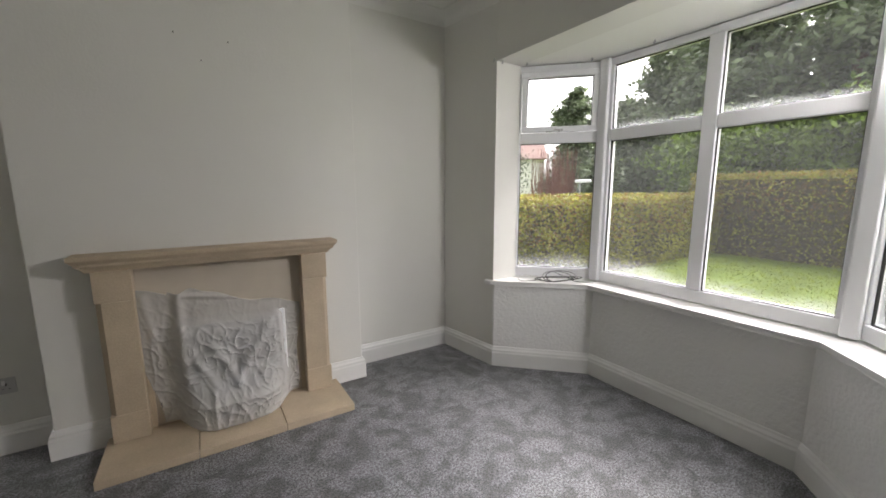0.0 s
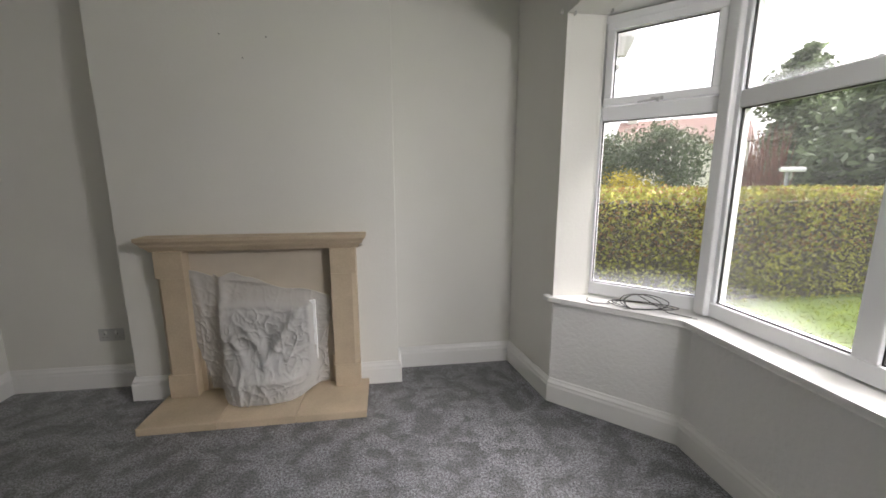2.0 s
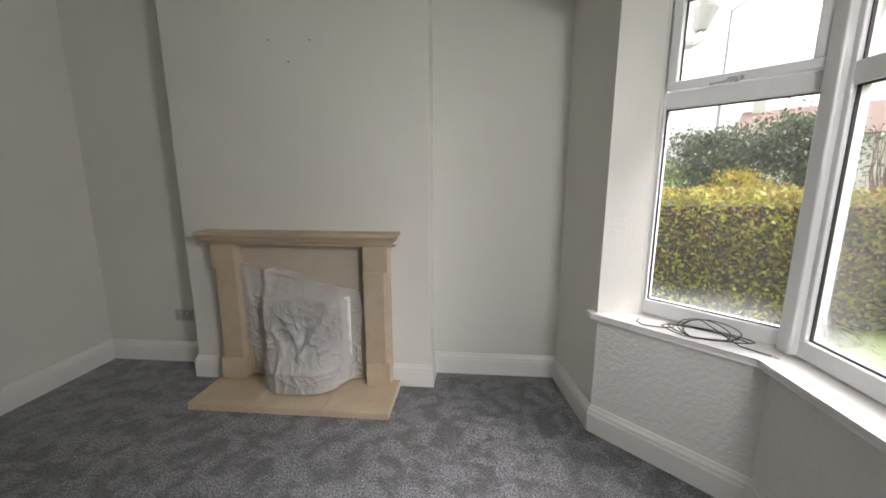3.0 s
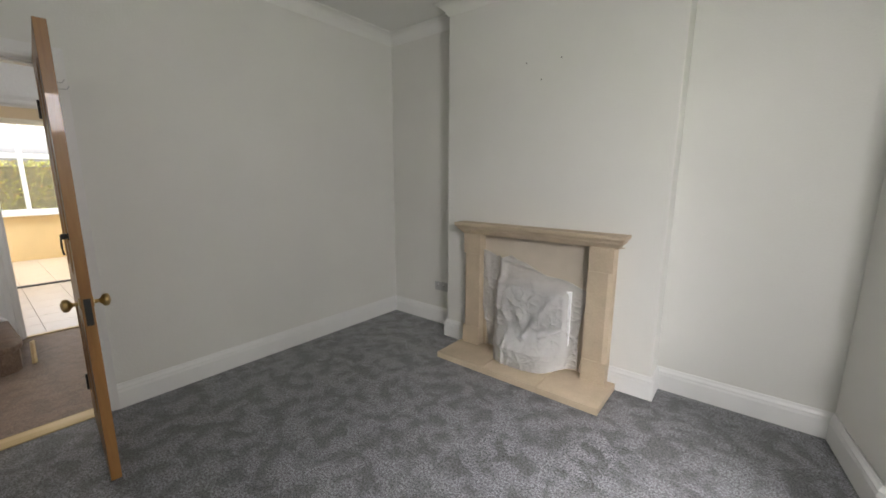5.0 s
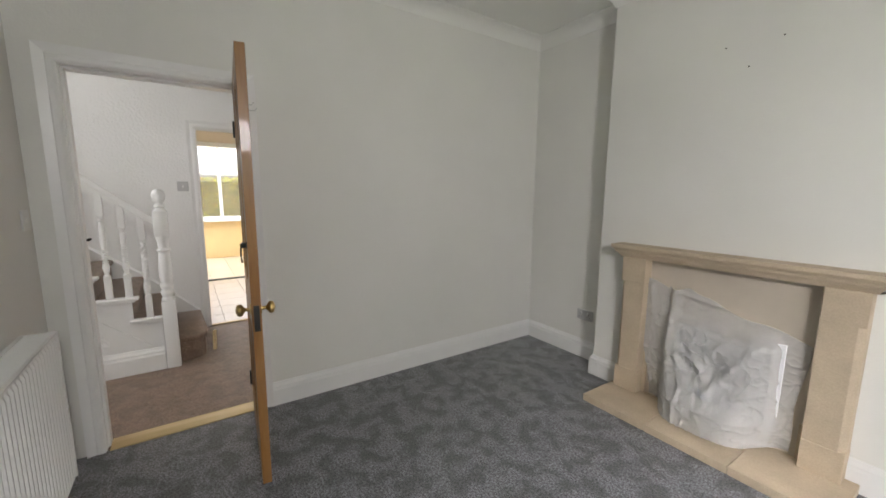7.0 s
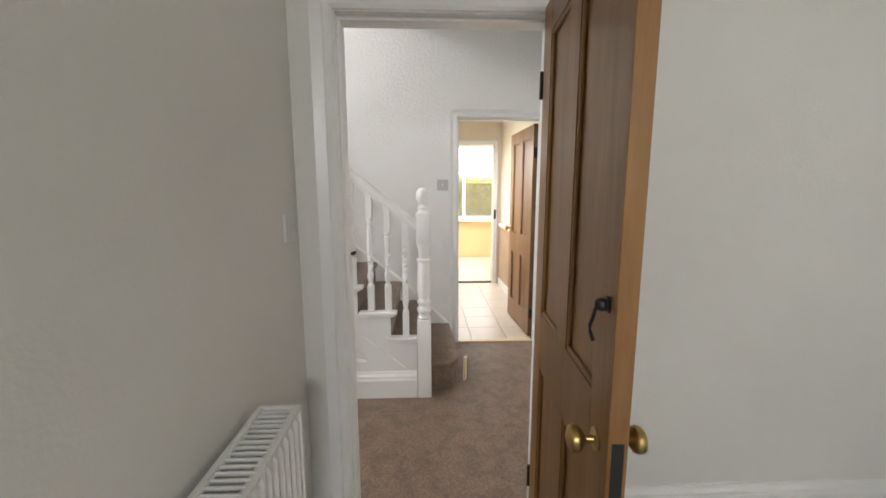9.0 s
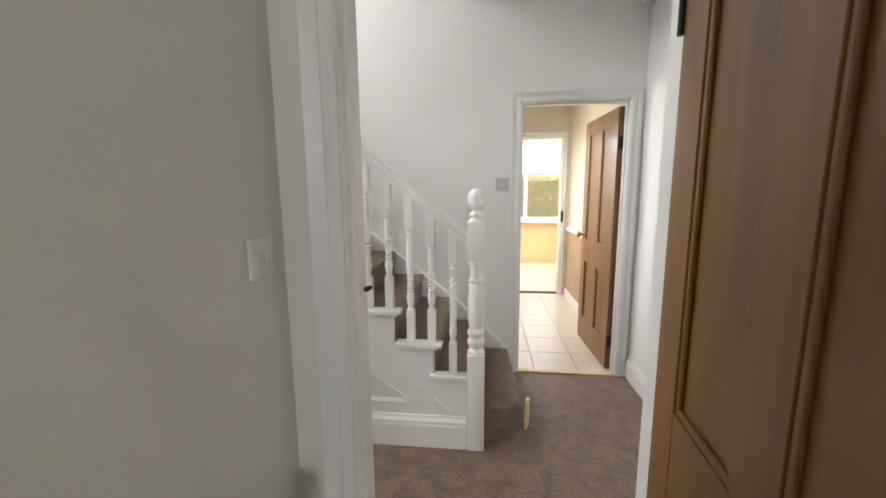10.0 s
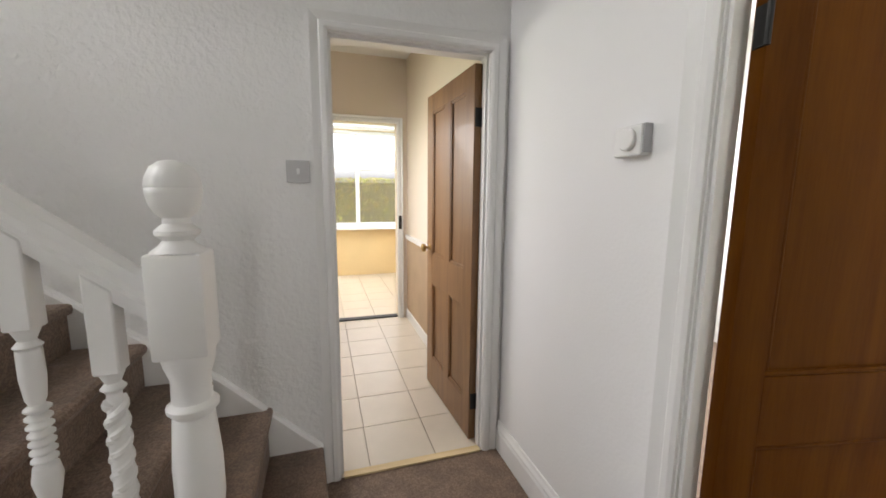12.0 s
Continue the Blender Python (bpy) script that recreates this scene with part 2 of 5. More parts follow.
GRASS = material("lawn_soil", (0.07, 0.11, 0.007), 0.95, vary=0.3, scale=1.5, bump=0.5, bump_scale=40, fine=0.2)
BLADE = thin("grass_blade", (0.17, 0.21, 0.012), 0.3, 0.4)
PRIVET = thin("golden_privet_leaf", (0.165, 0.18, 0.028), 0.32, 0.45, scale=1.3, second=(0.27, 0.265, 0.045))
PRIVETBROWN = thin("browned_hedge_tip", (0.21, 0.11, 0.035), 0.4, 0.4, scale=1.3)
# twig brown taken very dark, the hedge's inner shade put into it
HEDGECORE = material("hedge_inner_shade", (0.05, 0.042, 0.02), 0.95, vary=0.4, scale=9)
CONIFER = thin("conifer_needle_spray", (0.10, 0.13, 0.07), 0.45, 0.35, scale=0.8, second=(0.14, 0.18, 0.10))
LAUREL = thin("laurel_leaf", (0.08, 0.13, 0.03), 0.5, 0.35, scale=0.8, second=(0.13, 0.19, 0.04))
GREYSHRUB = thin("grey_green_leaf", (0.10, 0.125, 0.075), 0.3, 0.3)
FORSYTHIA = thin("yellow_flower_petal", (0.32, 0.26, 0.02), 0.3, 0.4)
REDTWIG = material("red_brown_twigs", (0.16, 0.07, 0.05), 0.9, vary=0.3, scale=5, island=0.4)
BARK = material("conifer_bark", (0.09, 0.065, 0.045), 0.95, vary=0.3, scale=8, bump=0.8, bump_scale=20)
CABLE = material("black_cable_sheath", (0.03, 0.03, 0.032), 0.45, vary=0.1)
RADWHITE = material("radiator_enamel", (0.80, 0.80, 0.78), 0.3, vary=0.01)
RADGRILLE = material("radiator_grille_shade", (0.34, 0.36, 0.35), 0.45, vary=0.1, scale=30)
GALV = material("grey_galvanised_steel", (0.38, 0.39, 0.40), 0.5, 0.6, vary=0.1)
POLYROOF = material("milky_polycarbonate", (0.8, 0.8, 0.78), 0.4, vary=0.03)
_n, _l = POLYROOF.node_tree.nodes, POLYROOF.node_tree.links
_k, _m = _n.new("ShaderNodeBsdfTranslucent"), _n.new("ShaderNodeMixShader")
_k.inputs["Color"].default_value, _m.inputs[0].default_value = (0.85, 0.85, 0.83, 1), 0.5
_l.new(_n["Principled BSDF"].outputs[0], _m.inputs[1]), _l.new(_k.outputs[0], _m.inputs[2])
_l.new(_m.outputs[0], _n["Material Output"].inputs["Surface"])
GLASS = glass("window_glass", 0.0)
MISTED = glass("misted_window_glass", 0.11)


# ---- mesh helpers ----
def box(bm, x0, x1, y0, y1, z0, z1):
    vs = [bm.verts.new((x, y, z)) for z in (z0, z1) for x, y in ((x0, y0), (x1, y0), (x1, y1), (x0, y1))]
    for f in ((3, 2, 1, 0), (4, 5, 6, 7), (0, 1, 5, 4), (1, 2, 6, 5), (2, 3, 7, 6), (3, 0, 4, 7)):
        bm.faces.new([vs[i] for i in f])
    return vs


def boxes(*rows, bevel=0.0):
    bm = bmesh.new()
    for r in rows:
        box(bm, *r)
    if bevel:
        bmesh.ops.bevel(bm, geom=bm.edges[:], offset=bevel, segments=2, affect="EDGES", profile=0.5)
    return bm


def prism(points, z0, z1, bevel=0.0):
    """A plan outline, counter-clockwise, raised from z0 to z1."""
    bm = bmesh.new()
    lo, hi = [bm.verts.new((x, y, z0)) for x, y in points], [bm.verts.new((x, y, z1)) for x, y in points]
    k = len(points)
    bm.faces.new(lo[::-1]), bm.faces.new(hi)
    for i in range(k):
        bm.faces.new((lo[i], lo[(i + 1) % k], hi[(i + 1) % k], hi[i]))
    if bevel:
        bmesh.ops.bevel(bm, geom=bm.edges[:], offset=bevel, segments=2, affect="EDGES", profile=0.5)
    return bm


def sweep(bm, path, profile, closed=False):
    """Runs a profile (out, up) along a plan path of (x, y); out is to the right of the way. Mitred."""
    rings, k = [], len(path)
    for i, p in enumerate(path):
        a = path[i - 1] if i or closed else None
        b = path[(i + 1) % k] if i < k - 1 or closed else None
        d1 = (Vector(p) - Vector(a)).normalized() if a else (Vector(b) - Vector(p)).normalized()
        d2 = (Vector(b) - Vector(p)).normalized() if b else d1
        n1, n2 = Vector((d1.y, -d1.x)), Vector((d2.y, -d2.x))
        m = (n1 + n2).normalized()
        m = m / max(0.3, m.dot(n1))
        rings.append([bm.verts.new((p[0] + m.x * o, p[1] + m.y * o, u)) for o, u in profile])
    q = len(profile)
    for i in range(k if closed else k - 1):
        r, s = rings[i], rings[(i + 1) % k]
        for j in range(q):
            bm.faces.new((r[j], r[(j + 1) % q], s[(j + 1) % q], s[j]))
    if not closed:
        bm.faces.new(rings[0][::-1]), bm.faces.new(rings[-1])
    bmesh.ops.recalc_face_normals(bm, faces=bm.faces[:])
    return bm


def lathe(bm, profile, cx, cy, seg=16):
    """Turns a profile of (radius, height) about the upright through cx, cy."""
    rings = [[bm.verts.new((cx + r * math.cos(2 * math.pi * j / seg), cy + r * math.sin(2 * math.pi * j / seg), z)) for j in range(seg)] for r, z in profile]
    for a, b in zip(rings, rings[1:]):
        for j in range(seg):
            bm.faces.new((a[j], a[(j + 1) % seg], b[(j + 1) % seg], b[j]))
    bm.faces.new(rings[0][::-1]), bm.faces.new(rings[-1])
    return bm


def tube(bm, points, radius, seg=8):
    """A round rod along points."""
    pts, rings, up = [Vector(p) for p in points], [], Vector((0.13, 0.21, 0.97))
    for i, p in enumerate(pts):
        d = (pts[min(i + 1, len(pts) - 1)] - pts[max(i - 1, 0)]).normalized()
        s = d.cross(up).normalized() if abs(d.dot(up)) < 0.99 else d.cross(Vector((1, 0, 0))).normalized()
        u = s.cross(d)
        r = radius[i] if isinstance(radius, (list, tuple)) else radius
        rings.append([bm.verts.new(p + (s * math.cos(a) + u * math.sin(a)) * r) for a in [2 * math.pi * j / seg for j in range(seg)]])
    for a, b in zip(rings, rings[1:]):
        for j in range(seg):
            bm.faces.new((a[j], a[(j + 1) % seg], b[(j + 1) % seg], b[j]))
    bm.faces.new(rings[0][::-1]), bm.faces.new(rings[-1])
    bmesh.ops.recalc_face_normals(bm, faces=bm.faces[:])
    return bm


def moved(bm, m):
    bmesh.ops.transform(bm, matrix=m, verts=bm.verts[:])
    return bm


def where(ob):
    m = ob.matrix_parent_inverse @ ob.matrix_basis
    return where(ob.parent) @ m if ob.parent else ob.matrix_basis.copy()


def mesh_of(name, bm, mat, smooth=False):
    me = bpy.data.meshes.new(name)
    bm.to_mesh(me)
    bm.free()
    me.materials.append(mat)
    if smooth:
        for p in me.polygons:
            p.use_smooth = True
        me.set_sharp_from_angle(angle=radians(38))
    return me


def part(name, bm, mat, parent, label="", smooth=False):
    """One mesh under a thing or a part, its shape given in the world."""
    ob = new(name, mesh_of(name, bm, mat, smooth) if isinstance(bm, bmesh.types.BMesh) else bm)
    ob.parent = parent
    ob.matrix_parent_inverse = where(parent).inverted()
    return tagged(ob, label)


def thing(name, x, y, z, label, category, group="", kind=""):
    ob = new(name)
    ob.empty_display_size = 0.1
    ob.location = (x, y, z)
    return tagged(ob, label, category, group, kind)


def solid(name, bm, mat, label="", category="", kind="structure", smooth=False):
    return tagged(new(name, mesh_of(name, bm, mat, smooth)), label, category, "", kind)


def pierced(axis, a0, a1, u0, u1, z0, z1, holes=()):
    """A wall across the axis from a0 to a1, from u0 to u1, with openings (u0, u1, z0, z1) right through it."""
    bm = bmesh.new()
    us = sorted({u0, u1, *[h[i] for h in holes for i in (0, 1)]})
    zs = sorted({z0, z1, *[h[i] for h in holes for i in (2, 3)]})
    full = {}
    for i in range(len(us) - 1):
        for j in range(len(zs) - 1):
            cu, cz = (us[i] + us[i + 1]) / 2, (zs[j] + zs[j + 1]) / 2
            full[i, j] = not any(h[0] < cu < h[1] and h[2] < cz < h[3] for h in holes)
    spot = lambda a, u, z: (a, u, z) if axis == "x" else (u, a, z)
    cache = {}

    def v(a, u, z):
        if (a, u, z) not in cache:
            cache[a, u, z] = bm.verts.new(spot(a, u, z))
        return cache[a, u, z]
    for (i, j), on in full.items():
        if not on:
            continue
        ua, ub, za, zb = us[i], us[i + 1], zs[j], zs[j + 1]
        for a in (a0, a1):
            bm.faces.new((v(a, ua, za), v(a, ub, za), v(a, ub, zb), v(a, ua, zb)))
        for (di, dj, p, q) in ((-1, 0, (ua, za), (ua, zb)), (1, 0, (ub, za), (ub, zb)), (0, -1, (ua, za), (ub, za)), (0, 1, (ua, zb), (ub, zb))):
            if not full.get((i + di, j + dj), False):
                bm.faces.new((v(a0, *p), v(a1, *p), v(a1, *q), v(a0, *q)))
    bmesh.ops.recalc_face_normals(bm, faces=bm.faces[:])
    return bm


# ---- the plan ----
XW, XE, YS, YN, ZC = 0.596, 4.02, 2.035, 5.42, 2.76      # lounge faces
XH = 0.466                                                 # hall side of the lounge's door wall
BL, BR, YB = 1.472, 3.135, 5.215                           # chimney breast
JN, JS = 4.86, 2.60                                        # bay reveals
HEAD, SILL = 2.285, 0.685
FX, HX, HY = 4.60, -1.387, 3.60                            # bay front wall, hall's far and side wall
DY0, DY1, DTOP = 2.190, 2.955, 1.99                       # lounge doorway
KY0, KY1, KTOP = 2.775, 3.505, 2.005                       # doorway to the back passage
BX0, BX1 = -0.345, 0.44                                     # doorway to the back room

# lounge floor with its bay
solid("floor", prism([(XW, YS - 0.1), (XE + 0.1, YS - 0.1), (XE + 0.1, 2.60), (4.66, 3.10), (4.66, 4.36), (4.12, 4.88), (XE + 0.1, YN + 0.05), (XW, YN + 0.05)], -0.12, 0.0), CARPET, "charcoal grey pile carpet with crushed lighter patches", "carpet")
solid("floor_hall", boxes((HX, XW - 0.004, -0.6, HY + 0.1, -0.12, -0.004)), TAUPE, "taupe brown carpet of the hall, worn and wrinkled", "carpet")
solid("wall_north", boxes((XW - 0.13, XE + 0.3, YN, YN + 0.28, 0, ZC + 0.1)), WALL, "plain off-white painted lounge wall", "wall")
solid("chimney_breast", boxes((BL, BR, YB, YN, 0, ZC + 0.05), bevel=0.006), WALL, "off-white painted chimney breast", "wall")
solid("wall_west", pierced("x", XH, XW, YS - 0.13, YN, 0, ZC + 0.1, [(DY0, DY1, -0.1, DTOP)]), WALL, "off-white painted wall with the lounge doorway", "wall")
solid("wall_south", boxes((XW, XE + 0.3, YS - 0.13, YS, 0, ZC + 0.1)), WALL, "off-white painted wall behind the radiator", "wall")
solid("wall_east_north", prism([(4.085, JN), (XE + 0.28, JN), (XE + 0.28, YN), (4.0, YN)], 0, ZC + 0.1), WALL, "off-white painted wall beside the bay", "wall")
solid("wall_east_south", prism([(4.0, YS), (XE + 0.28, YS), (XE + 0.28, JS), (4.085, JS)], 0, ZC + 0.1), WALL, "off-white painted wall beside the bay", "wall")
solid("wall_above_bay", boxes((4.085, XE + 0.28, JS, JN, HEAD, ZC + 0.1)), WALL, "off-white painted wall over the bay opening", "wall")
solid("ceiling", boxes((XW - 0.05, XE + 0.28, YS - 0.1, YN + 0.1, ZC, ZC + 0.12)), CEIL, "off-white painted lounge ceiling", "ceiling")
solid("bay_ceiling", prism([(XE + 0.28, JS), (4.34, JS - 0.1), (4.9, 2.95), (4.9, 4.5), (4.34, JN + 0.1), (XE + 0.28, JN)], HEAD + 0.002, HEAD + 0.15), CEIL, "white soffit of the bay", "ceiling")
# low bay wall: splay, front, splay
bay_in = [(4.082, 2.62), (FX, 3.12), (FX, 4.34), (4.082, 4.84)]
bay_out = [(4.33, 4.95), (4.86, 4.47), (4.86, 2.99), (4.33, 2.51)]
solid("bay_wall", prism(bay_in[:1] + [(4.10, 2.46), (4.33, 2.46)] + bay_out[::-1] + [(4.33, 5.0), (4.10, 5.0)] + bay_in[:0:-1], 0, 0.66), PAPER, "white painted embossed paper under the bay window", "wall")

# coved cornice
COVE = [(0, 0), (-0.0, -0.09), (0.006, -0.092), (0.02, -0.06), (0.045, -0.032), (0.08, -0.012), (0.095, -0.006), (0.095, 0.0)]
bm = bmesh.new()
sweep(bm, [(XW, YS), (XW, YN), (BL, YN), (BL, YB), (BR, YB), (BR, YN), (4.0, YN), (4.085, JN), (4.085, JS), (4.0, YS)], [(o, ZC - 0.001 + u) for o, u in COVE], closed=True)
solid("cornice", bm, CEIL, "plain coved plaster cornice", "cornice", smooth=True)

# skirting boards
SKIRT = [(0.0, 0.0), (0.022, 0.0), (0.022, 0.105), (0.018, 0.118), (0.018, 0.128), (0.010, 0.142), (0.006, 0.155), (0.0, 0.155)]


def skirting(path, mat=GLOSS, profile=SKIRT, label="white gloss skirting board with moulded top"):
    b = bmesh.new()
    sweep(b, path, profile)
    return solid("baseboard", b, mat, label, "skirting")


skirting([(XW, 3.03), (XW, YN), (BL, YN), (BL, YB), (1.735, YB)])
skirting([(2.865, YB), (BR, YB), (BR, YN), (4.0, YN), (4.082, 4.84), (FX, 4.34), (FX, 3.12), (4.082, 2.62), (4.0, YS), (XW + 0.02, YS)])
skirting([(BX0 - 0.11, HY), (HX, HY)][::-1])

# ---- bay window ----
def window_light_frame(parent, p, q, lights, opener=(), thick=0.07):
    """White plastic frame between plan points p and q (inner face), with panes. lights: fractions of the width where mullions stand."""
    p, q = Vector(p), Vector(q)
    L = (q - p).length
    d = (q - p) / L
    m = Matrix(((d.x, -d.y, 0, p.x), (d.y, d.x, 0, p.y), (0, 0, 1, 0), (0, 0, 0, 1)))
    z0, z1, zt0, zt1 = SILL + 0.01, HEAD - 0.005, 1.722, 1.80
    bars = [(0, L, 0, thick, z0, z0 + 0.075), (0, L, 0, thick, z1 - 0.045, z1), (0, 0.055, 0, thick, z0 + 0.075, z1 - 0.045), (L - 0.055, L, 0, thick, z0 + 0.075, z1 - 0.045)]
    edges = [0.055] + [e for u in lights for e in (u * L - 0.04, u * L + 0.04)] + [L - 0.055]
    for u in lights:
        bars.append((u * L - 0.04, u * L + 0.04, 0, thick, z0 + 0.075, z1 - 0.045))
    for a, b in zip(edges[::2], edges[1::2]):
        bars.append((a, b, 0.001, thick, zt0, zt1))
    part("window_frame", moved(boxes(*bars, bevel=0.006), m), UPVC, parent)
    k = 0
    for a, b in zip(edges[::2], edges[1::2]):
        for lo, hi, upper in ((z0 + 0.075, zt0, False), (zt1, z1 - 0.045, True)):
            pane_a, pane_b, pz0, pz1 = a, b, lo, hi
            if upper and k in opener:
                e = 0.042
                sash = part("sash", moved(boxes((a + 0.003, b - 0.003, -0.018, 0.03, lo + 0.003, lo + e), (a + 0.003, b - 0.003, -0.018, 0.03, hi - e, hi - 0.003), (a + 0.003, a + e, -0.0175, 0.03, lo + e, hi - e), (b - e, b - 0.003, -0.0175, 0.03, lo + e, hi - e), bevel=0.005), m), UPVC, parent, "top-hung opening light")
                c = (a + b) / 2
                h = bmesh.new()
                box(h, c - 0.03, c + 0.03, -0.026, -0.016, lo + 0.004, lo + 0.022)
                tube(h, [(c, -0.028, lo + 0.012), (c - 0.03, -0.036, lo + 0.006), (c - 0.09, -0.036, lo + 0.002)], 0.006)
                lathe(h, [(0.004, lo - 0.004), (0.011, lo + 0.002), (0.011, lo + 0.016), (0.004, lo + 0.02)], c + 0.006, -0.03, 10)
                part("handle", moved(h, m), GREYPL, sash, "grey lever handle")
                pane_a, pane_b, pz0, pz1 = a + e, b - e, lo + e, hi - e
            g = 0.005
            part("gasket", moved(boxes((pane_a, pane_b, 0.018, 0.03, pz0, pz0 + g), (pane_a, pane_b, 0.018, 0.03, pz1 - g, pz1), (pane_a, pane_a + g, 0.0182, 0.03, pz0 + g, pz1 - g), (pane_b - g, pane_b, 0.0182, 0.03, pz0 + g, pz1 - g)), m), SEAL, parent, "black rubber gasket")
            pane = part("pane", moved(boxes((pane_a + 0.001, pane_b - 0.001, 0.034, 0.040, pz0 + 0.001, pz1 - 0.001)), m), MISTED if not (upper and k in opener) else GLASS, parent, "glass pane, misted along the bottom")
            pane.visible_shadow = False
        k += 1


CN, CS = (4.72, 4.415), (4.72, 3.045)
win = thing("window_1", 4.72, 3.73, SILL, "white plastic bay window, front face of two lights", "window", "bay window", "structure")
window_light_frame(win, CN, CS, [0.5])
win = thing("window_2", 4.5, 4.64, SILL, "white plastic bay window, splayed side with a top opener", "window", "bay window", "structure")
window_light_frame(win, (4.285, 4.89), (4.752, 4.425), [], (0,))
win = thing("window_3", 4.5, 2.82, SILL, "white plastic bay window, splayed side with a top opener", "window", "bay window", "structure")
window_light_frame(win, (4.752, 3.035), (4.285, 2.57), [], (0,))
for cy, sy in ((4.418, 1), (3.042, -1)):
    solid("trim", prism([(4.69, cy - 0.035), (4.80, cy - 0.035), (4.80, cy + 0.035), (4.69, cy + 0.035)], SILL + 0.01, HEAD, bevel=0.008), UPVC, "white plastic corner post of the bay", "window trim")
# sill board, nosed
solid("window_sill", prism([(4.04, 4.915), (4.045, 4.85), (4.075, 4.825), (4.57, 4.36), (4.57, 3.10), (4.075, 2.635), (4.045, 2.61), (4.04, 2.545), (4.30, 2.50), (4.80, 3.0), (4.80, 4.46), (4.30, 4.955)][::-1], SILL - 0.032, SILL, bevel=0.008), GLOSS, "white gloss painted sill board of the bay", "sill")
# plastered reveals
solid("reveal_north", boxes((XE + 0.281, 4.325, JN, JN + 0.16, SILL + 0.001, HEAD)), WALL, "white plastered reveal of the bay", "wall")
solid("reveal_south", boxes((XE + 0.281, 4.325, JS - 0.16, JS, SILL + 0.001, HEAD)), WALL, "white plastered reveal of the bay", "wall")


# ---- fireplace ----
fp = thing("fireplace", 2.295, 5.265, 0, "cream limestone fireplace surround with moulded mantel shelf", "fireplace")
bm = bmesh.new()
MP = [(0.0, 0.975), (0.145, 0.975), (0.150, 0.985), (0.158, 0.995), (0.165, 1.003), (0.172, 1.006), (0.176, 1.012), (0.178, 1.022), (0.19, 1.034), (0.196, 1.042), (0.196, 1.062), (0.0, 1.062)]
prof = [(o, z) for o, z in MP]
rings = []
for x, sgn in ((1.645, -1), (2.945, 1)):
    rings.append([bm.verts.new((x - sgn * max(0.0, 0.196 - o) * (1 if 0 < i < len(prof) - 1 else 0), 5.27 - o, z)) for i, (o, z) in enumerate(prof)])
k = len(prof)
back = []
for side, (x, sgn) in enumerate(((1.645, -1), (2.945, 1))):
    back.append([bm.verts.new((r.co.x, 5.27, r.co.z)) for r in rings[side]])
for j in range(k - 1):
    bm.faces.new((rings[0][j], rings[1][j], rings[1][j + 1], rings[0][j + 1]))
    for side in (0, 1):
        try:
            bm.faces.new((rings[side][j], rings[side][j + 1], back[side][j + 1], back[side][j]))
        except ValueError:
            pass
bmesh.ops.remove_doubles(bm, verts=bm.verts[:], dist=0.0004)
bmesh.ops.recalc_face_normals(bm, faces=bm.faces[:])
part("mantel_shelf", bm, STONE, fp, "moulded limestone shelf, darker with dust")
for x0, x1, side in ((1.718, 1.877, -1), (2.722, 2.878, 1)):
    # shaft with a stopped chamfer down its outer edge
    c, e = 0.026, x0 if side < 0 else x1
    pil = part("pilaster", prism([(x0, 5.112), (x1 - c, 5.112), (x1, 5.112 + c), (x1, YB), (x0, YB)] if side > 0 else [(x0 + c, 5.112), (x1, 5.112), (x1, YB), (x0, YB), (x0, 5.112 + c)], 0.2, 0.815, bevel=0.002), STONE, fp)
    part("capital", boxes((x0, x1, 5.112, YB, 0.815, 0.976), bevel=0.003), STONE, pil)
    part("plinth", boxes((x0 - 0.002, x1 + 0.002, 5.109, YB, 0.046, 0.2), bevel=0.004), STONE, pil)
part("back_panel", boxes((1.877, 2.722, 5.192, YB, 0.046, 0.974)), STONE2, fp)
part("inner_slip", boxes((1.877, 1.905, 5.178, 5.191, 0.046, 0.46), bevel=0.003), STONE, fp)
part("inner_slip", boxes((2.695, 2.722, 5.178, 5.191, 0.046, 0.24), bevel=0.003), STONE, fp)
hearth = thing("hearth", 2.3, 5.05, 0, "cream limestone hearth of three slabs with open joints", "hearth")
for x0, x1 in ((1.683, 2.098), (2.101, 2.528), (2.531, 2.932)):
    part("slab", boxes((x0, x1, 4.812, YB, 0.0, 0.046), bevel=0.004), STONE, hearth)
fire = thing("gas_fire", 2.31, 5.15, 0.046, "grey blue metal fire front under a plastic sheet", "fire")
part("casing", boxes((2.08, 2.55, 5.14, 5.191, 0.05, 0.61), bevel=0.01), FIREGREY, fire)
part("name_strip", boxes((2.22, 2.44, 5.045, 5.0595, 0.235, 0.275)), FIREBLUE, fire, "blue strip across the fire")
part("side_trim", boxes((2.556, 2.612, 5.15, 5.19, 0.12, 0.635), bevel=0.004), UPVC, fire, "white upright trim of the fire")
for x, z in ((2.50, 0.30), (2.53, 0.36), (2.12, 0.28), (2.47, 0.24)):
    part("fixing", boxes((x - 0.02, x + 0.02, 5.125, 5.1395, z - 0.006, z + 0.006)), CABLE, fire, "dark fixing slot")
part("grate", boxes((2.10, 2.54, 5.06, 5.129, 0.05, 0.26), bevel=0.012), FIREGREY, fire)


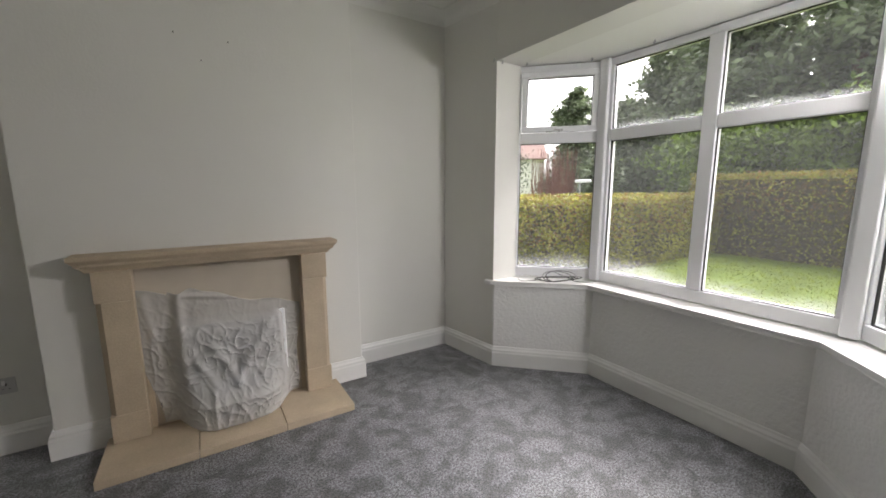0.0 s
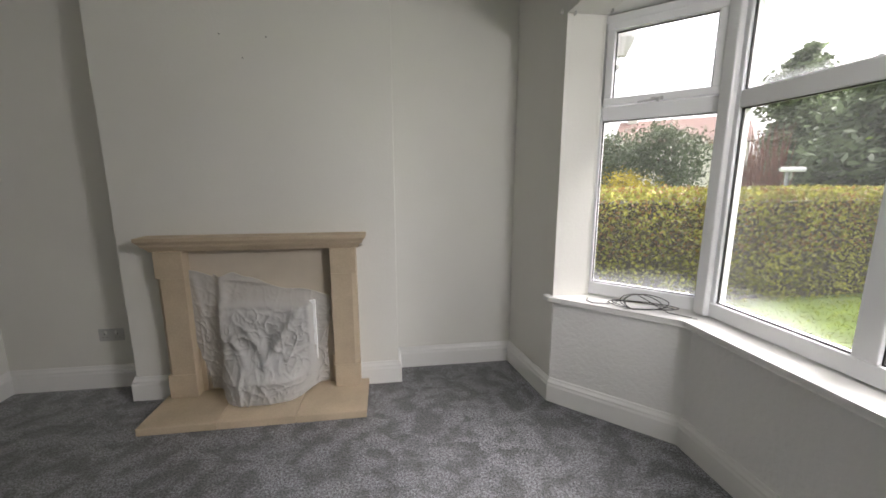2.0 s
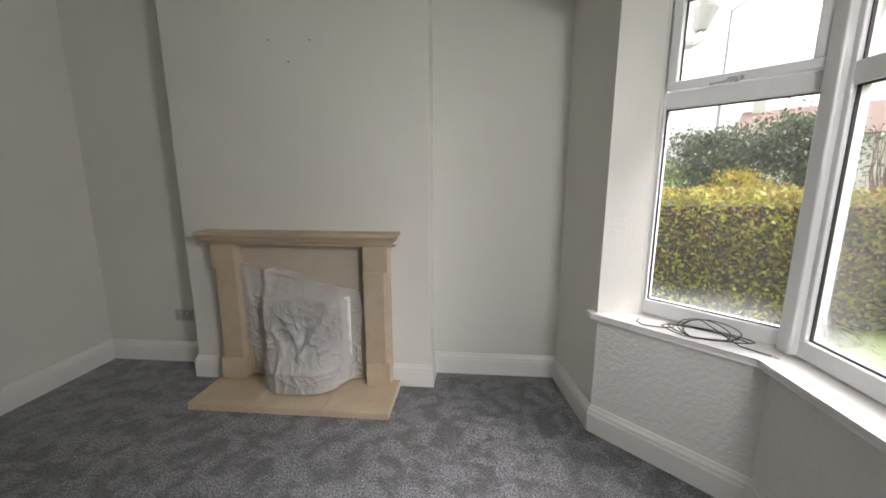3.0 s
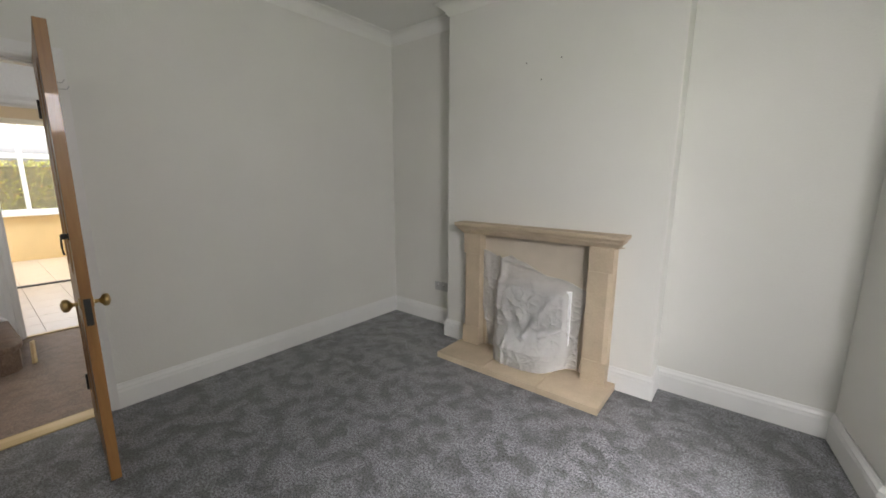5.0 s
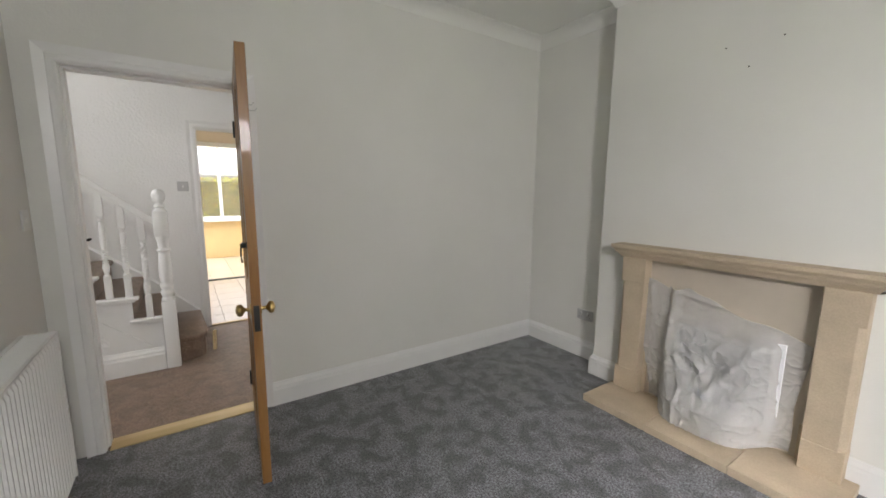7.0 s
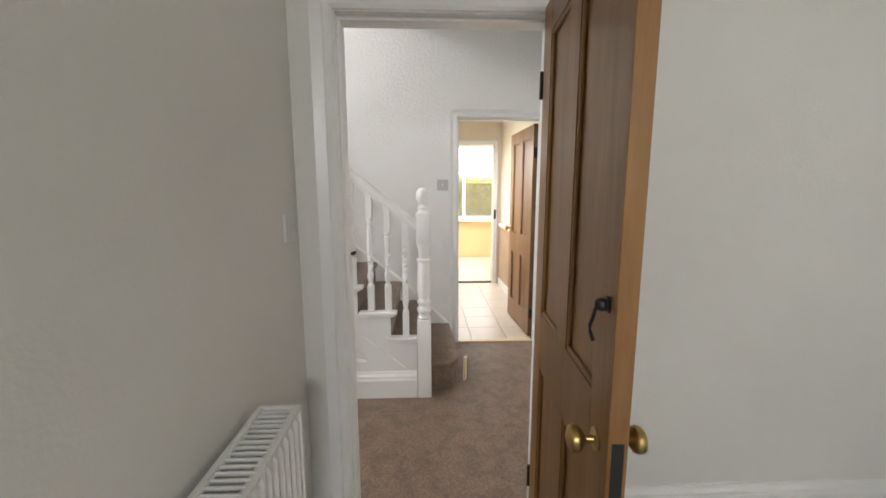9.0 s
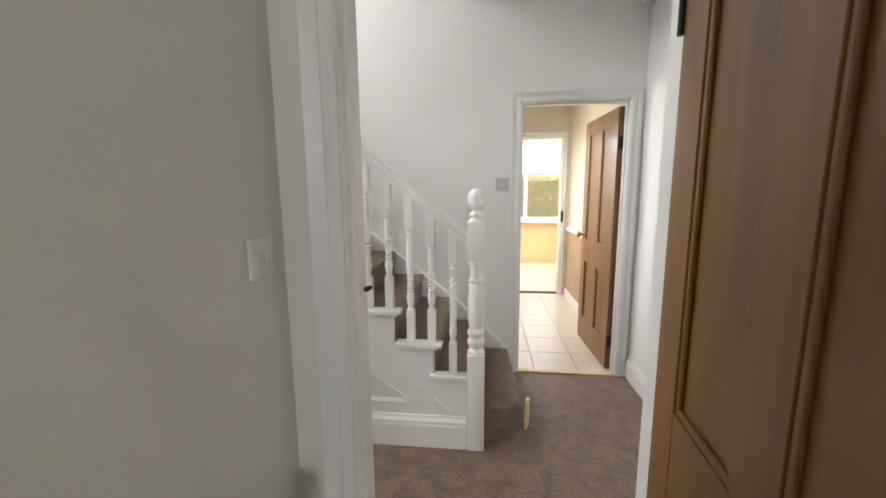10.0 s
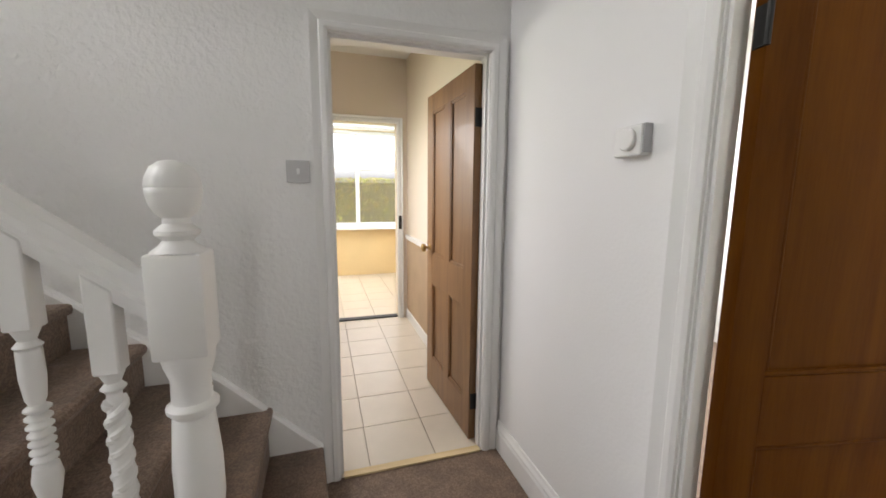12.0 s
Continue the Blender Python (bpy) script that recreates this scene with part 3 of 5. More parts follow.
# folds of the sheet: from, to (x, z), height, width
FOLDS = ((2.31, 0.29, 2.20, 0.50, 0.030, 0.028), (2.32, 0.29, 2.50, 0.56, 0.030, 0.026), (2.31, 0.30, 2.33, 0.47, -0.022, 0.035), (2.06, 0.63, 2.57, 0.61, 0.014, 0.016),
         (2.06, 0.86, 2.05, 0.45, 0.032, 0.026), (2.09, 0.79, 2.62, 0.71, 0.016, 0.014), (2.57, 0.60, 2.58, 0.12, 0.018, 0.016), (2.12, 0.42, 2.22, 0.24, 0.022, 0.020), (2.19, 0.25, 2.19, 0.06, 0.022, 0.012), (2.44, 0.30, 2.58, 0.36, 0.016, 0.014), (1.90, 0.80, 1.96, 0.40, 0.016, 0.022))


def sheet():
    """Polythene draped over the fire: stuck along its top and sides, bulging over the fire and creased."""
    nu, nv = 150, 130
    bm2 = bmesh.new()
    grid = []
    for j in range(nv + 1):
        v = j / nv
        row = []
        for i in range(nu + 1):
            u = i / nu
            left = 1.835 + 0.10 * v ** 1.4 + 0.012 * math.sin(9 * v)
            right = 2.695 + 0.012 * math.sin(7 * v + 1) - 0.035 * v ** 2
            x = left + (right - left) * u
            top = 0.858 - 0.17 * u ** 0.8 - 0.03 * math.exp(-((u - 0.33) / 0.05) ** 2) * -1.0 + 0.012 * math.sin(17 * u)
            if u > 0.2:
                top += 0.02 * math.sin(5 * u)
            z = top + (0.056 + 0.03 * abs(u - 0.45) - top) * v
            fx, fz = (x - 2.31) / 0.27, (z - 0.28) / 0.36
            bulge = 0.085 / (1 + math.exp(16 * (abs(fx) - 0.98))) / (1 + math.exp(18 * (fz - 0.97)))
            low = 0.15 / (1 + math.exp(8 * (abs(fx) - 0.85))) * max(0.0, min(1.0, (0.36 - z) / 0.17)) ** 1.3
            y = 5.172 - bulge - low
            w = 0.25 + 0.75 * min(1.0, v * 2.2)
            c = Vector((x * 5.2, 0.3, z * 2.6))
            ridge = 1 - abs(noise.noise(c + Vector((noise.noise(c * 0.7) * 1.4, 0, 4))) * 2.2)
            ridge2 = 1 - abs(noise.noise(Vector((x * 11 + z * 4, 2, z * 9 - x * 3))) * 2.4)
            ridge3 = 1 - abs(noise.noise(Vector((x * 24 - z * 9, 5, z * 20 + x * 8))) * 2.4)
            y -= w * (0.008 * max(0, ridge) ** 5 + 0.008 * max(0, ridge2) ** 5 + 0.005 * max(0, ridge3) ** 4)
            for x0c, z0c, x1c, z1c, amp, wid in FOLDS:
                dx, dz = x1c - x0c, z1c - z0c
                tt = max(0.0, min(1.0, ((x - x0c) * dx + (z - z0c) * dz) / (dx * dx + dz * dz)))
                dist = math.hypot(x - x0c - tt * dx, z - z0c - tt * dz)
                y -= amp * math.exp(-(dist / wid) ** 2) * (1 - 0.55 * tt)
            tuck = 0.02 * math.exp(-((x - 2.06) / 0.03) ** 2) * (1 if z > 0.3 else 0.4)
            y -= tuck * w
            row.append(bm2.verts.new((x, min(y, 5.176), max(z, 0.049))))
        grid.append(row)
    for j in range(nv):
        for i in range(nu):
            bm2.faces.new((grid[j][i], grid[j + 1][i], grid[j + 1][i + 1], grid[j][i + 1]))
    return bm2


ob = solid("plastic_sheet", sheet(), SHEET, "crumpled white polythene sheet taped over the fire", "plastic sheet", "object", True)
sf = ob.modifiers.new("thickness", "SOLIDIFY")
sf.thickness = 0.0012


# ---- doors ----
def door_leaf(name, mat, label, width, height, m, rail=(0.74, 0.94), knob=None, hinges=True, muntin=True):
    """Four-panel door in its own space: hinge line at x = 0, leaf along +x, thickness along y from 0 to 0.04."""
    top = thing(name, 0, 0, 0, label, "door")
    top.matrix_basis = m
    W, H, st = width, height, 0.105
    mid = W / 2
    frame_b = boxes((0, st, 0, 0.04, 0, H), (W - st, W, 0, 0.04, 0, H), (st, W - st, 0.0004, 0.0396, 0, 0.21), (st, W - st, 0.0004, 0.0396, rail[0], rail[1]), (st, W - st, 0.0004, 0.0396, H - 0.11, H), *([(mid - 0.05, mid + 0.05, 0.0002, 0.0398, 0.21, rail[0]), (mid - 0.05, mid + 0.05, 0.0002, 0.0398, rail[1], H - 0.11)] if muntin else []), bevel=0.0015)
    part("leaf_frame", moved(frame_b, m), mat, top)
    for x0, x1 in ((st, mid - 0.05), (mid + 0.05, W - st)) if muntin else ((st, W - st),):
        for z0, z1 in ((0.21, rail[0]), (rail[1], H - 0.11)):
            pn = part("panel", moved(boxes((x0 - 0.004, x1 + 0.004, 0.013, 0.027, z0 - 0.004, z1 + 0.004)), m), mat, top)
            b = 0.014
            for y0, y1 in ((0.003, 0.013), (0.027, 0.037)):
                part("bead", moved(boxes((x0, x1, y0, y1, z0, z0 + b), (x0, x1, y0, y1, z1 - b, z1), (x0, x0 + b, y0, y1, z0 + b, z1 - b), (x1 - b, x1, y0, y1, z0 + b, z1 - b), bevel=0.004), m), mat, pn, "moulded panel bead")
    if knob:
        kx, kz = knob
        for s in (-1, 1):
            kb = bmesh.new()
            lathe(kb, [(0.024, 0.0), (0.024, 0.004), (0.009, 0.007), (0.008, 0.022), (0.014, 0.028), (0.026, 0.036), (0.029, 0.045), (0.026, 0.055), (0.014, 0.061), (0.004, 0.063)], 0, 0, 18)
            moved(kb, pose(kx, 0.04 if s > 0 else 0.0, kz, -90 * s))
            part("door_knob", moved(kb, m), BRASS, top, "round brass knob", True)
        part("latch_plate", moved(boxes((W - 0.0015, W + 0.0012, 0.008, 0.032, kz - 0.09, kz + 0.03)), m), BLACKIRON, top, "dark iron latch face")
    if hinges:
        for z in (0.22, H - 0.25):
            hb = boxes((-0.003, 0.0005, 0.002, 0.034, z - 0.045, z + 0.045))
            lathe(hb, [(0.0065, z - 0.046), (0.0065, z + 0.046)], -0.004, -0.004 if m.to_3x3().determinant() > 0 else -0.004, 10)
            part("hinge", moved(hb, m), BLACKIRON, top, "black butt hinge")
    return top


ldoor = door_leaf("lounge_door", PINE, "open varnished pine four-panel door with brass knobs", 0.728, 1.985, pose(XW + 0.02, 2.952, 0.014, 0, 0, -4.8) @ Matrix.Translation((0, -0.04, 0)), (0.74, 0.94), (0.668, 0.85))
# black drop latch on the lounge door
m = pose(XW + 0.02, 2.952, 0.014, 0, 0, -4.8) @ Matrix.Translation((0, -0.04, 0))
hk = bmesh.new()
box(hk, 0.685, 0.697, -0.003, 0.0, 1.135, 1.165)
tube(hk, [(0.691, -0.002, 1.15), (0.691, -0.018, 1.15), (0.687, -0.024, 1.14), (0.675, -0.025, 1.115), (0.663, -0.025, 1.098), (0.665, -0.024, 1.085), (0.678, -0.022, 1.072)], 0.0038)
lathe(hk, [(0.006, 1.138), (0.012, 1.142), (0.014, 1.15), (0.012, 1.158), (0.006, 1.162)], 0.691, -0.014, 12)
part("drop_latch", moved(hk, m), BLACKIRON, ldoor, "black iron latch with a hooked drop handle")
hook = bmesh.new()
for z, l0 in ((1.86, 0.05), (1.83, 0.065), (1.66, 0.02)):
    tube(hook, [(0.10, 0.04, z), (0.10, 0.04 + l0, z + 0.004), (0.10, 0.05 + l0, z + 0.02)], 0.0025, 6)
part("coat_hook", moved(hook, m), CHROME, ldoor, "thin wire hooks")
kdoor = door_leaf("passage_door", OLDPINE, "open dark-stained pine four-panel door, brass knob", 0.735, 1.965, pose(HX - 0.085, 3.498, 0.012, 0, 0, 183.0), (0.74, 0.94), (0.68, 0.98))
bdoor = door_leaf("back_room_door", REDPINE, "open red-brown stained pine two-panel door, shade in its colour, black hinges", 0.70, 1.965, pose(BX0 + 0.004, HY + 0.085, 0.012, 0, 0, 79) @ Matrix.Translation((0.0, -0.042, 0)), (0.70, 0.89), None, muntin=False)


def architrave(name, axis, face, out, u0, u1, ztop, w=0.07, label="white gloss moulded architrave"):
    """Moulded casing on three sides of a doorway, on the wall's face; out is +1 or -1 along the axis."""
    b = bmesh.new()
    pr = [(0.0, 0.0), (0.0, 0.012), (0.012, 0.018), (0.03, 0.018), (0.036, 0.013), (0.046, 0.015), (w, 0.022), (w, 0.0)]
    path = [(u0, -0.002, -1, 0), (u0, ztop, -1, 1), (u1, ztop, 1, 1), (u1, -0.002, 1, 0)]
    rings = []
    for u, z, su, sz in path:
        ring = []
        for o, h in pr:
            uu, zz, aa = u + su * o, z + sz * o, face + out * h
            ring.append(b.verts.new((aa, uu, zz) if axis == "x" else (uu, aa, zz)))
        rings.append(ring)
    for r, s in zip(rings, rings[1:]):
        for j in range(len(pr)):
            b.faces.new((r[j], r[(j + 1) % len(pr)], s[(j + 1) % len(pr)], s[j]))
    b.faces.new(rings[0][::-1]), b.faces.new(rings[-1])
    bmesh.ops.recalc_face_normals(b, faces=b.faces[:])
    return solid(name, b, GLOSS, label, "door frame")


def lining(axis, a0, a1, u0, u1, ztop, stop):
    """Door lining inside an opening, with its stop bead."""
    t = 0.004
    rows = [(a0, a1, u0, u0 + t, 0, ztop - t), (a0, a1, u1 - t, u1, 0, ztop - t), (a0, a1, u0, u1, ztop - t, ztop)]
    s0, s1 = stop
    rows += [(s0, s1, u0 + t, u0 + 0.014, 0, ztop - 0.014), (s0, s1, u1 - 0.014, u1 - t, 0, ztop - 0.014), (s0, s1, u0 + t, u1 - t, ztop - 0.014, ztop - t)]
    if axis == "y":
        rows = [(r[2], r[3], r[0], r[1], r[4], r[5]) for r in rows]
    return solid("trim", boxes(*rows), GLOSS, "white gloss door lining with stop bead", "door frame")


architrave("trim", "x", XW, 1, DY0, DY1, DTOP, 0.075)
architrave("trim", "x", XH, -1, DY0, DY1, DTOP, 0.06)
lining("x", XH - 0.001, XW + 0.001, DY0, DY1, DTOP, (XH + 0.02, XW - 0.042))
architrave("trim", "x", HX, 1, KY0, KY1, KTOP, 0.068)
lining("x", HX - 0.12, HX + 0.001, KY0, KY1, KTOP, (HX - 0.06, HX - 0.025))
architrave("trim", "y", HY, -1, BX0, BX1, 2.0, 0.072)
lining("y", HY - 0.001, HY + 0.076, BX0, BX1, 2.0, (HY + 0.01, HY + 0.04))
solid("trim", boxes((XH + 0.02, XW + 0.01, DY0 + 0.015, DY1 - 0.015, -0.003, 0.006), bevel=0.002), BAREPINE, "bare wood threshold strip of the lounge doorway", "threshold")
solid("trim", boxes((HX - 0.03, HX + 0.012, KY0 + 0.015, KY1 - 0.015, -0.003, 0.008), bevel=0.002), BAREPINE, "bare wood threshold strip at the tiled passage", "threshold")

# keeper on the lounge door lining
kp = thing("latch_keeper", XH + 0.01, DY0 + 0.006, 1.145, "black iron latch keeper screwed to the door lining", "latch")
kb = boxes((XH + 0.03, XH + 0.055, DY0 + 0.004, DY0 + 0.008, 1.115, 1.165))
tube(kb, [(XH + 0.042, DY0 + 0.006, 1.14), (XH + 0.040, DY0 + 0.022, 1.142), (XH + 0.030, DY0 + 0.030, 1.146)], [0.006, 0.008, 0.005])
part("catch", kb, BLACKIRON, kp)


# ---- electrical fittings and radiator ----
def plate(name, label, category, m, w, h, rockers, mat=None):
    t = thing(name, 0, 0, 0, label, category)
    t.matrix_basis = m
    part("face_plate", moved(boxes((-w / 2, w / 2, -0.009, 0.0, -h / 2, h / 2), bevel=0.003), m), mat or PLATE, t)
    for u, z in rockers:
        part("rocker", moved(boxes((u - 0.006, u + 0.006, -0.0125, -0.009, z - 0.012, z + 0.012), bevel=0.001), m), PLATE, t)
    return t


plate("light_switch", "white plastic double light switch on the lounge wall", "switch", pose(0.70, YS, 1.262, 0, 0, 180), 0.09, 0.09, [(-0.012, 0), (0.012, 0)])
plate("light_switch", "white plastic light switch beside the passage door", "switch", pose(HX, 2.643, 1.44, 0, 0, 90), 0.092, 0.092, [(0, 0)], GREYPLATE)
sk = plate("wall_socket", "white double wall socket low in the alcove", "socket", pose(1.235, YN, 0.372, 0, 0, 0), 0.15, 0.086, [(-0.03, 0.018), (0.03, 0.018)], GREYPLATE)
for u in (-0.038, 0.038):
    part("pin_holes", moved(boxes((u - 0.004, u + 0.004, -0.0096, -0.009, 0.002, 0.014), (u - 0.015, u - 0.009, -0.0096, -0.009, -0.018, -0.014), (u + 0.009, u + 0.015, -0.0096, -0.009, -0.018, -0.014)), pose(1.235, YN, 0.372)), SEAL, sk)
th = thing("thermostat", -0.57, HY, 1.505, "white room thermostat with round dial on the hall wall", "thermostat")
part("body", boxes((-0.622, -0.518, HY - 0.034, HY, 1.462, 1.548), bevel=0.006), PLATE, th)
db = bmesh.new()
lathe(db, [(0.031, 0.0), (0.031, 0.008), (0.027, 0.012), (0.006, 0.013)], 0, 0, 24)
part("dial", moved(db, pose(-0.565, HY - 0.034, 1.508, 90)), PLATE, th, "round white dial", True)
part("end_cap", boxes((-0.519, -0.512, HY - 0.030, HY - 0.002, 1.47, 1.548), bevel=0.002), GREYPL, th, "dark grey end strip")
sn = thing("alarm_sensor", HX + 0.05, HY - 0.05, 2.62, "white alarm movement sensor high in the hall corner", "sensor")
part("body", prism([(HX, HY - 0.085), (HX + 0.05, HY - 0.085), (HX + 0.085, HY - 0.05), (HX + 0.085, HY), (HX, HY)], 2.585, 2.69, bevel=0.006), PLATE, sn)
part("lens", prism([(HX + 0.052, HY - 0.086), (HX + 0.088, HY - 0.05), (HX + 0.08, HY - 0.045), (HX + 0.047, HY - 0.078)], 2.60, 2.645), GREYPL, sn, "grey lens window")

rad = thing("radiator", 1.75, YS + 0.07, 0.15, "white double-panel radiator with a grille top under the switch", "radiator")
R0, R1, RZ0, RZ1 = 1.065, 2.45, 0.17, 0.825
pb = bmesh.new()
steps, verts = 0, []
n = int((R1 - R0) / 0.033)
for i in range(n * 4 + 1):
    x = R0 + (R1 - R0) * i / (n * 4)
    y = YS + 0.125 + (0.0, 0.0, 0.008, 0.008)[i % 4]
    verts.append([pb.verts.new((x, yy, z)) for yy, z in ((YS + 0.112, RZ0), (YS + 0.125, RZ0), (y, RZ0 + 0.03), (y, RZ1 - 0.03), (YS + 0.125, RZ1), (YS + 0.112, RZ1))])
for a, b in zip(verts, verts[1:]):
    for j in range(6):
        pb.faces.new((a[j], b[j], b[(j + 1) % 6], a[(j + 1) % 6]))
bmesh.ops.recalc_face_normals(pb, faces=pb.faces[:])
part("front_panel", pb, RADWHITE, rad)
part("back_panel", boxes((R0, R1, YS + 0.03, YS + 0.042, RZ0, RZ1), bevel=0.003), RADWHITE, rad)
part("side_cover", boxes((R0 - 0.008, R0 + 0.006, YS + 0.026, YS + 0.136, RZ0 + 0.01, RZ1 + 0.006), bevel=0.003), RADWHITE, rad)
part("side_cover", boxes((R1 - 0.006, R1 + 0.008, YS + 0.026, YS + 0.136, RZ0 + 0.01, RZ1 + 0.006), bevel=0.003), RADWHITE, rad)
part("top_rim", boxes((R0, R1, YS + 0.026, YS + 0.04, RZ1 - 0.004, RZ1 + 0.006), (R0, R1, YS + 0.122, YS + 0.136, RZ1 - 0.004, RZ1 + 0.006), bevel=0.002), RADWHITE, rad)
# backing coloured grey for the shade between the white slats
gr = part("top_grille", boxes((R0 + 0.006, R1 - 0.006, YS + 0.04, YS + 0.122, RZ1 - 0.012, RZ1 - 0.006)), RADGRILLE, rad, "grille backing, shade between the slats put into its grey")
slat = mesh_of("slat", boxes((-0.002, 0.002, YS + 0.041, YS + 0.121, RZ1 - 0.006, RZ1 + 0.003)), RADWHITE)
for i in range(70):
    o = part("slat", slat, None, rad)
    o.location.x = R0 + 0.016 + i * (R1 - R0 - 0.03) / 69
for x in (1.25, 2.2):
    part("bracket", boxes((x, x + 0.03, YS, YS + 0.03, 0.25, 0.7)), RADWHITE, rad)
for x in (R0 - 0.04, R1 + 0.04):
    pipe = bmesh.new()
    tube(pipe, [(x, YS + 0.078, 0.0), (x, YS + 0.078, 0.2), (x + (0.05 if x < 1.5 else -0.05), YS + 0.078, 0.205)], 0.0075)
    lathe(pipe, [(0.012, 0.13), (0.018, 0.15), (0.018, 0.21), (0.01, 0.22)], x, YS + 0.078, 12)
    part("pipe", pipe, RADWHITE, rad, "painted pipe and valve")

# nails and marks over the mantel
for x, z in ((2.167, 2.208), (2.42, 2.203), (2.283, 2.085)):
    nb = bmesh.new()
    tube(nb, [(x, YB + 0.004, z), (x, YB - 0.008, z - 0.001)], 0.0035, 8)
    tagged(new("nail", mesh_of("nail", nb, BLACKIRON)), "small dark nail stuck in the plaster", "nail", "nails over the mantel")

# black cable coiled on the sill
cb = bmesh.new()
rnd = random.Random(5)
pts = [(4.27, 4.78, SILL + 0.006), (4.24, 4.74, SILL + 0.005), (4.25, 4.69, SILL + 0.005), (4.33, 4.66, SILL + 0.006)]
for i in range(110):
    a = i * 0.3
    r = 0.13 + 0.045 * math.sin(i * 0.17) + rnd.uniform(-0.004, 0.004)
    u, w = r * math.cos(a), 0.05 * math.sin(a + 0.4 * math.sin(i * 0.05))
    pts.append((4.465 - 0.73 * u + 0.68 * w, 4.553 + 0.68 * u + 0.73 * w, SILL + 0.006 + 0.07 * abs(math.sin(a * 0.5 + 0.6)) * (0.25 + 0.75 * math.sin(i * 0.07) ** 2)))
pts += [(4.56, 4.47, SILL + 0.006), (4.60, 4.42, SILL + 0.005), (4.63, 4.385, SILL + 0.005)]
tube(cb, pts, 0.0026, 6)
cable = tagged(new("cable", mesh_of("cable", cb, CABLE, True)), "thin black cable loosely coiled on the window sill", "cable")
part("plug", moved(boxes((-0.012, 0.012, -0.005, 0.005, 0, 0.009), bevel=0.002), pose(4.64, 4.375, SILL + 0.001, 0, 0, -45)), PLATE, cable, "small pale plug")
# hooks along the bay head
for x, y in ((4.045, 4.84), (4.12, 4.835), (4.30, 4.78), (4.62, 4.47), (4.66, 4.05), (4.66, 3.4)):
    hb = bmesh.new()
    tube(hb, [(x, y, HEAD + 0.003), (x, y, HEAD - 0.012), (x - 0.008, y, HEAD - 0.018)], 0.006, 8)
    tagged(new("curtain_hook", mesh_of("curtain_hook", hb, GREYPL)), "small grey curtain track bracket under the bay soffit", "hook", "curtain brackets")


# ---- hall ----
solid("wall_hall_far", pierced("x", HX - 0.12, HX, -0.6, HY + 0.12, 0, 5.3, [(KY0, KY1, -0.1, KTOP)]), PAPER, "white embossed wallpaper above the stairs", "wall")
solid("wall_hall_side", pierced("y", HY, HY + 0.075, HX, XH, 0, 2.75, [(BX0, BX1, -0.1, 2.0)]), HALLWALL, "smooth white hall wall with the back room doorway", "wall")
solid("wall_hall_near", boxes((XH, XW - 0.004, -0.6, YS - 0.131, 0, 5.3), (XH, XW - 0.004, YS - 0.13, HY + 0.12, ZC + 0.104, 5.3)), HALLWALL, "white hall wall beside the front door", "wall")
solid("wall_hall_front", pierced("y", -0.72, -0.6, HX, XH, 0, 5.3, [(-0.42, 0.42, 0.7, 2.3), (-1.15, 0.15, 3.3, 4.7)]), HALLWALL, "white end wall of the hall", "wall")
solid("ceiling_hall", boxes((HX, XH, 2.39, HY + 0.12, 2.72, 2.98)), CEIL, "white hall ceiling, edge of the landing", "ceiling")
solid("ceiling_stairwell", boxes((HX - 0.12, XW, -0.72, 3.72, 5.3, 5.42)), CEIL, "white ceiling over the stairwell", "ceiling")
solid("wall_landing", boxes((HX, XH, HY, HY + 0.12, 2.98, 5.3)), HALLWALL, "white landing wall", "wall")

st = thing("staircase", -0.92, 2.5, 0, "white painted staircase with taupe carpeted treads and turned balusters", "staircase")
SX0, SX1 = HX + 0.002, -0.485         # carpeted width
RISE, GOING, N = 0.177, 0.2155, 13
nose2, FIRST = 2.4955, 0.187


def tread(i):
    """Height of the i-th tread above the bottom step."""
    return 0.226 + RISE * i


def carpet_step(zt, y_nose, y_back, x1):
    pr = [(y_back, zt - 0.05 - RISE), (y_nose - 0.022, zt - RISE - 0.05), (y_nose - 0.022, zt - 0.045), (y_nose - 0.006, zt - 0.038), (y_nose, zt - 0.022), (y_nose - 0.006, zt - 0.007), (y_nose - 0.02, zt), (y_back, zt)]
    b = bmesh.new()
    a, c = [b.verts.new((SX0, y, z)) for y, z in pr], [b.verts.new((x1, y, z)) for y, z in pr]
    for j in range(len(pr)):
        b.faces.new((a[j], a[(j + 1) % len(pr)], c[(j + 1) % len(pr)], c[j]))
    b.faces.new(a[::-1]), b.faces.new(c)
    bmesh.ops.recalc_face_normals(b, faces=b.faces[:])
    return b


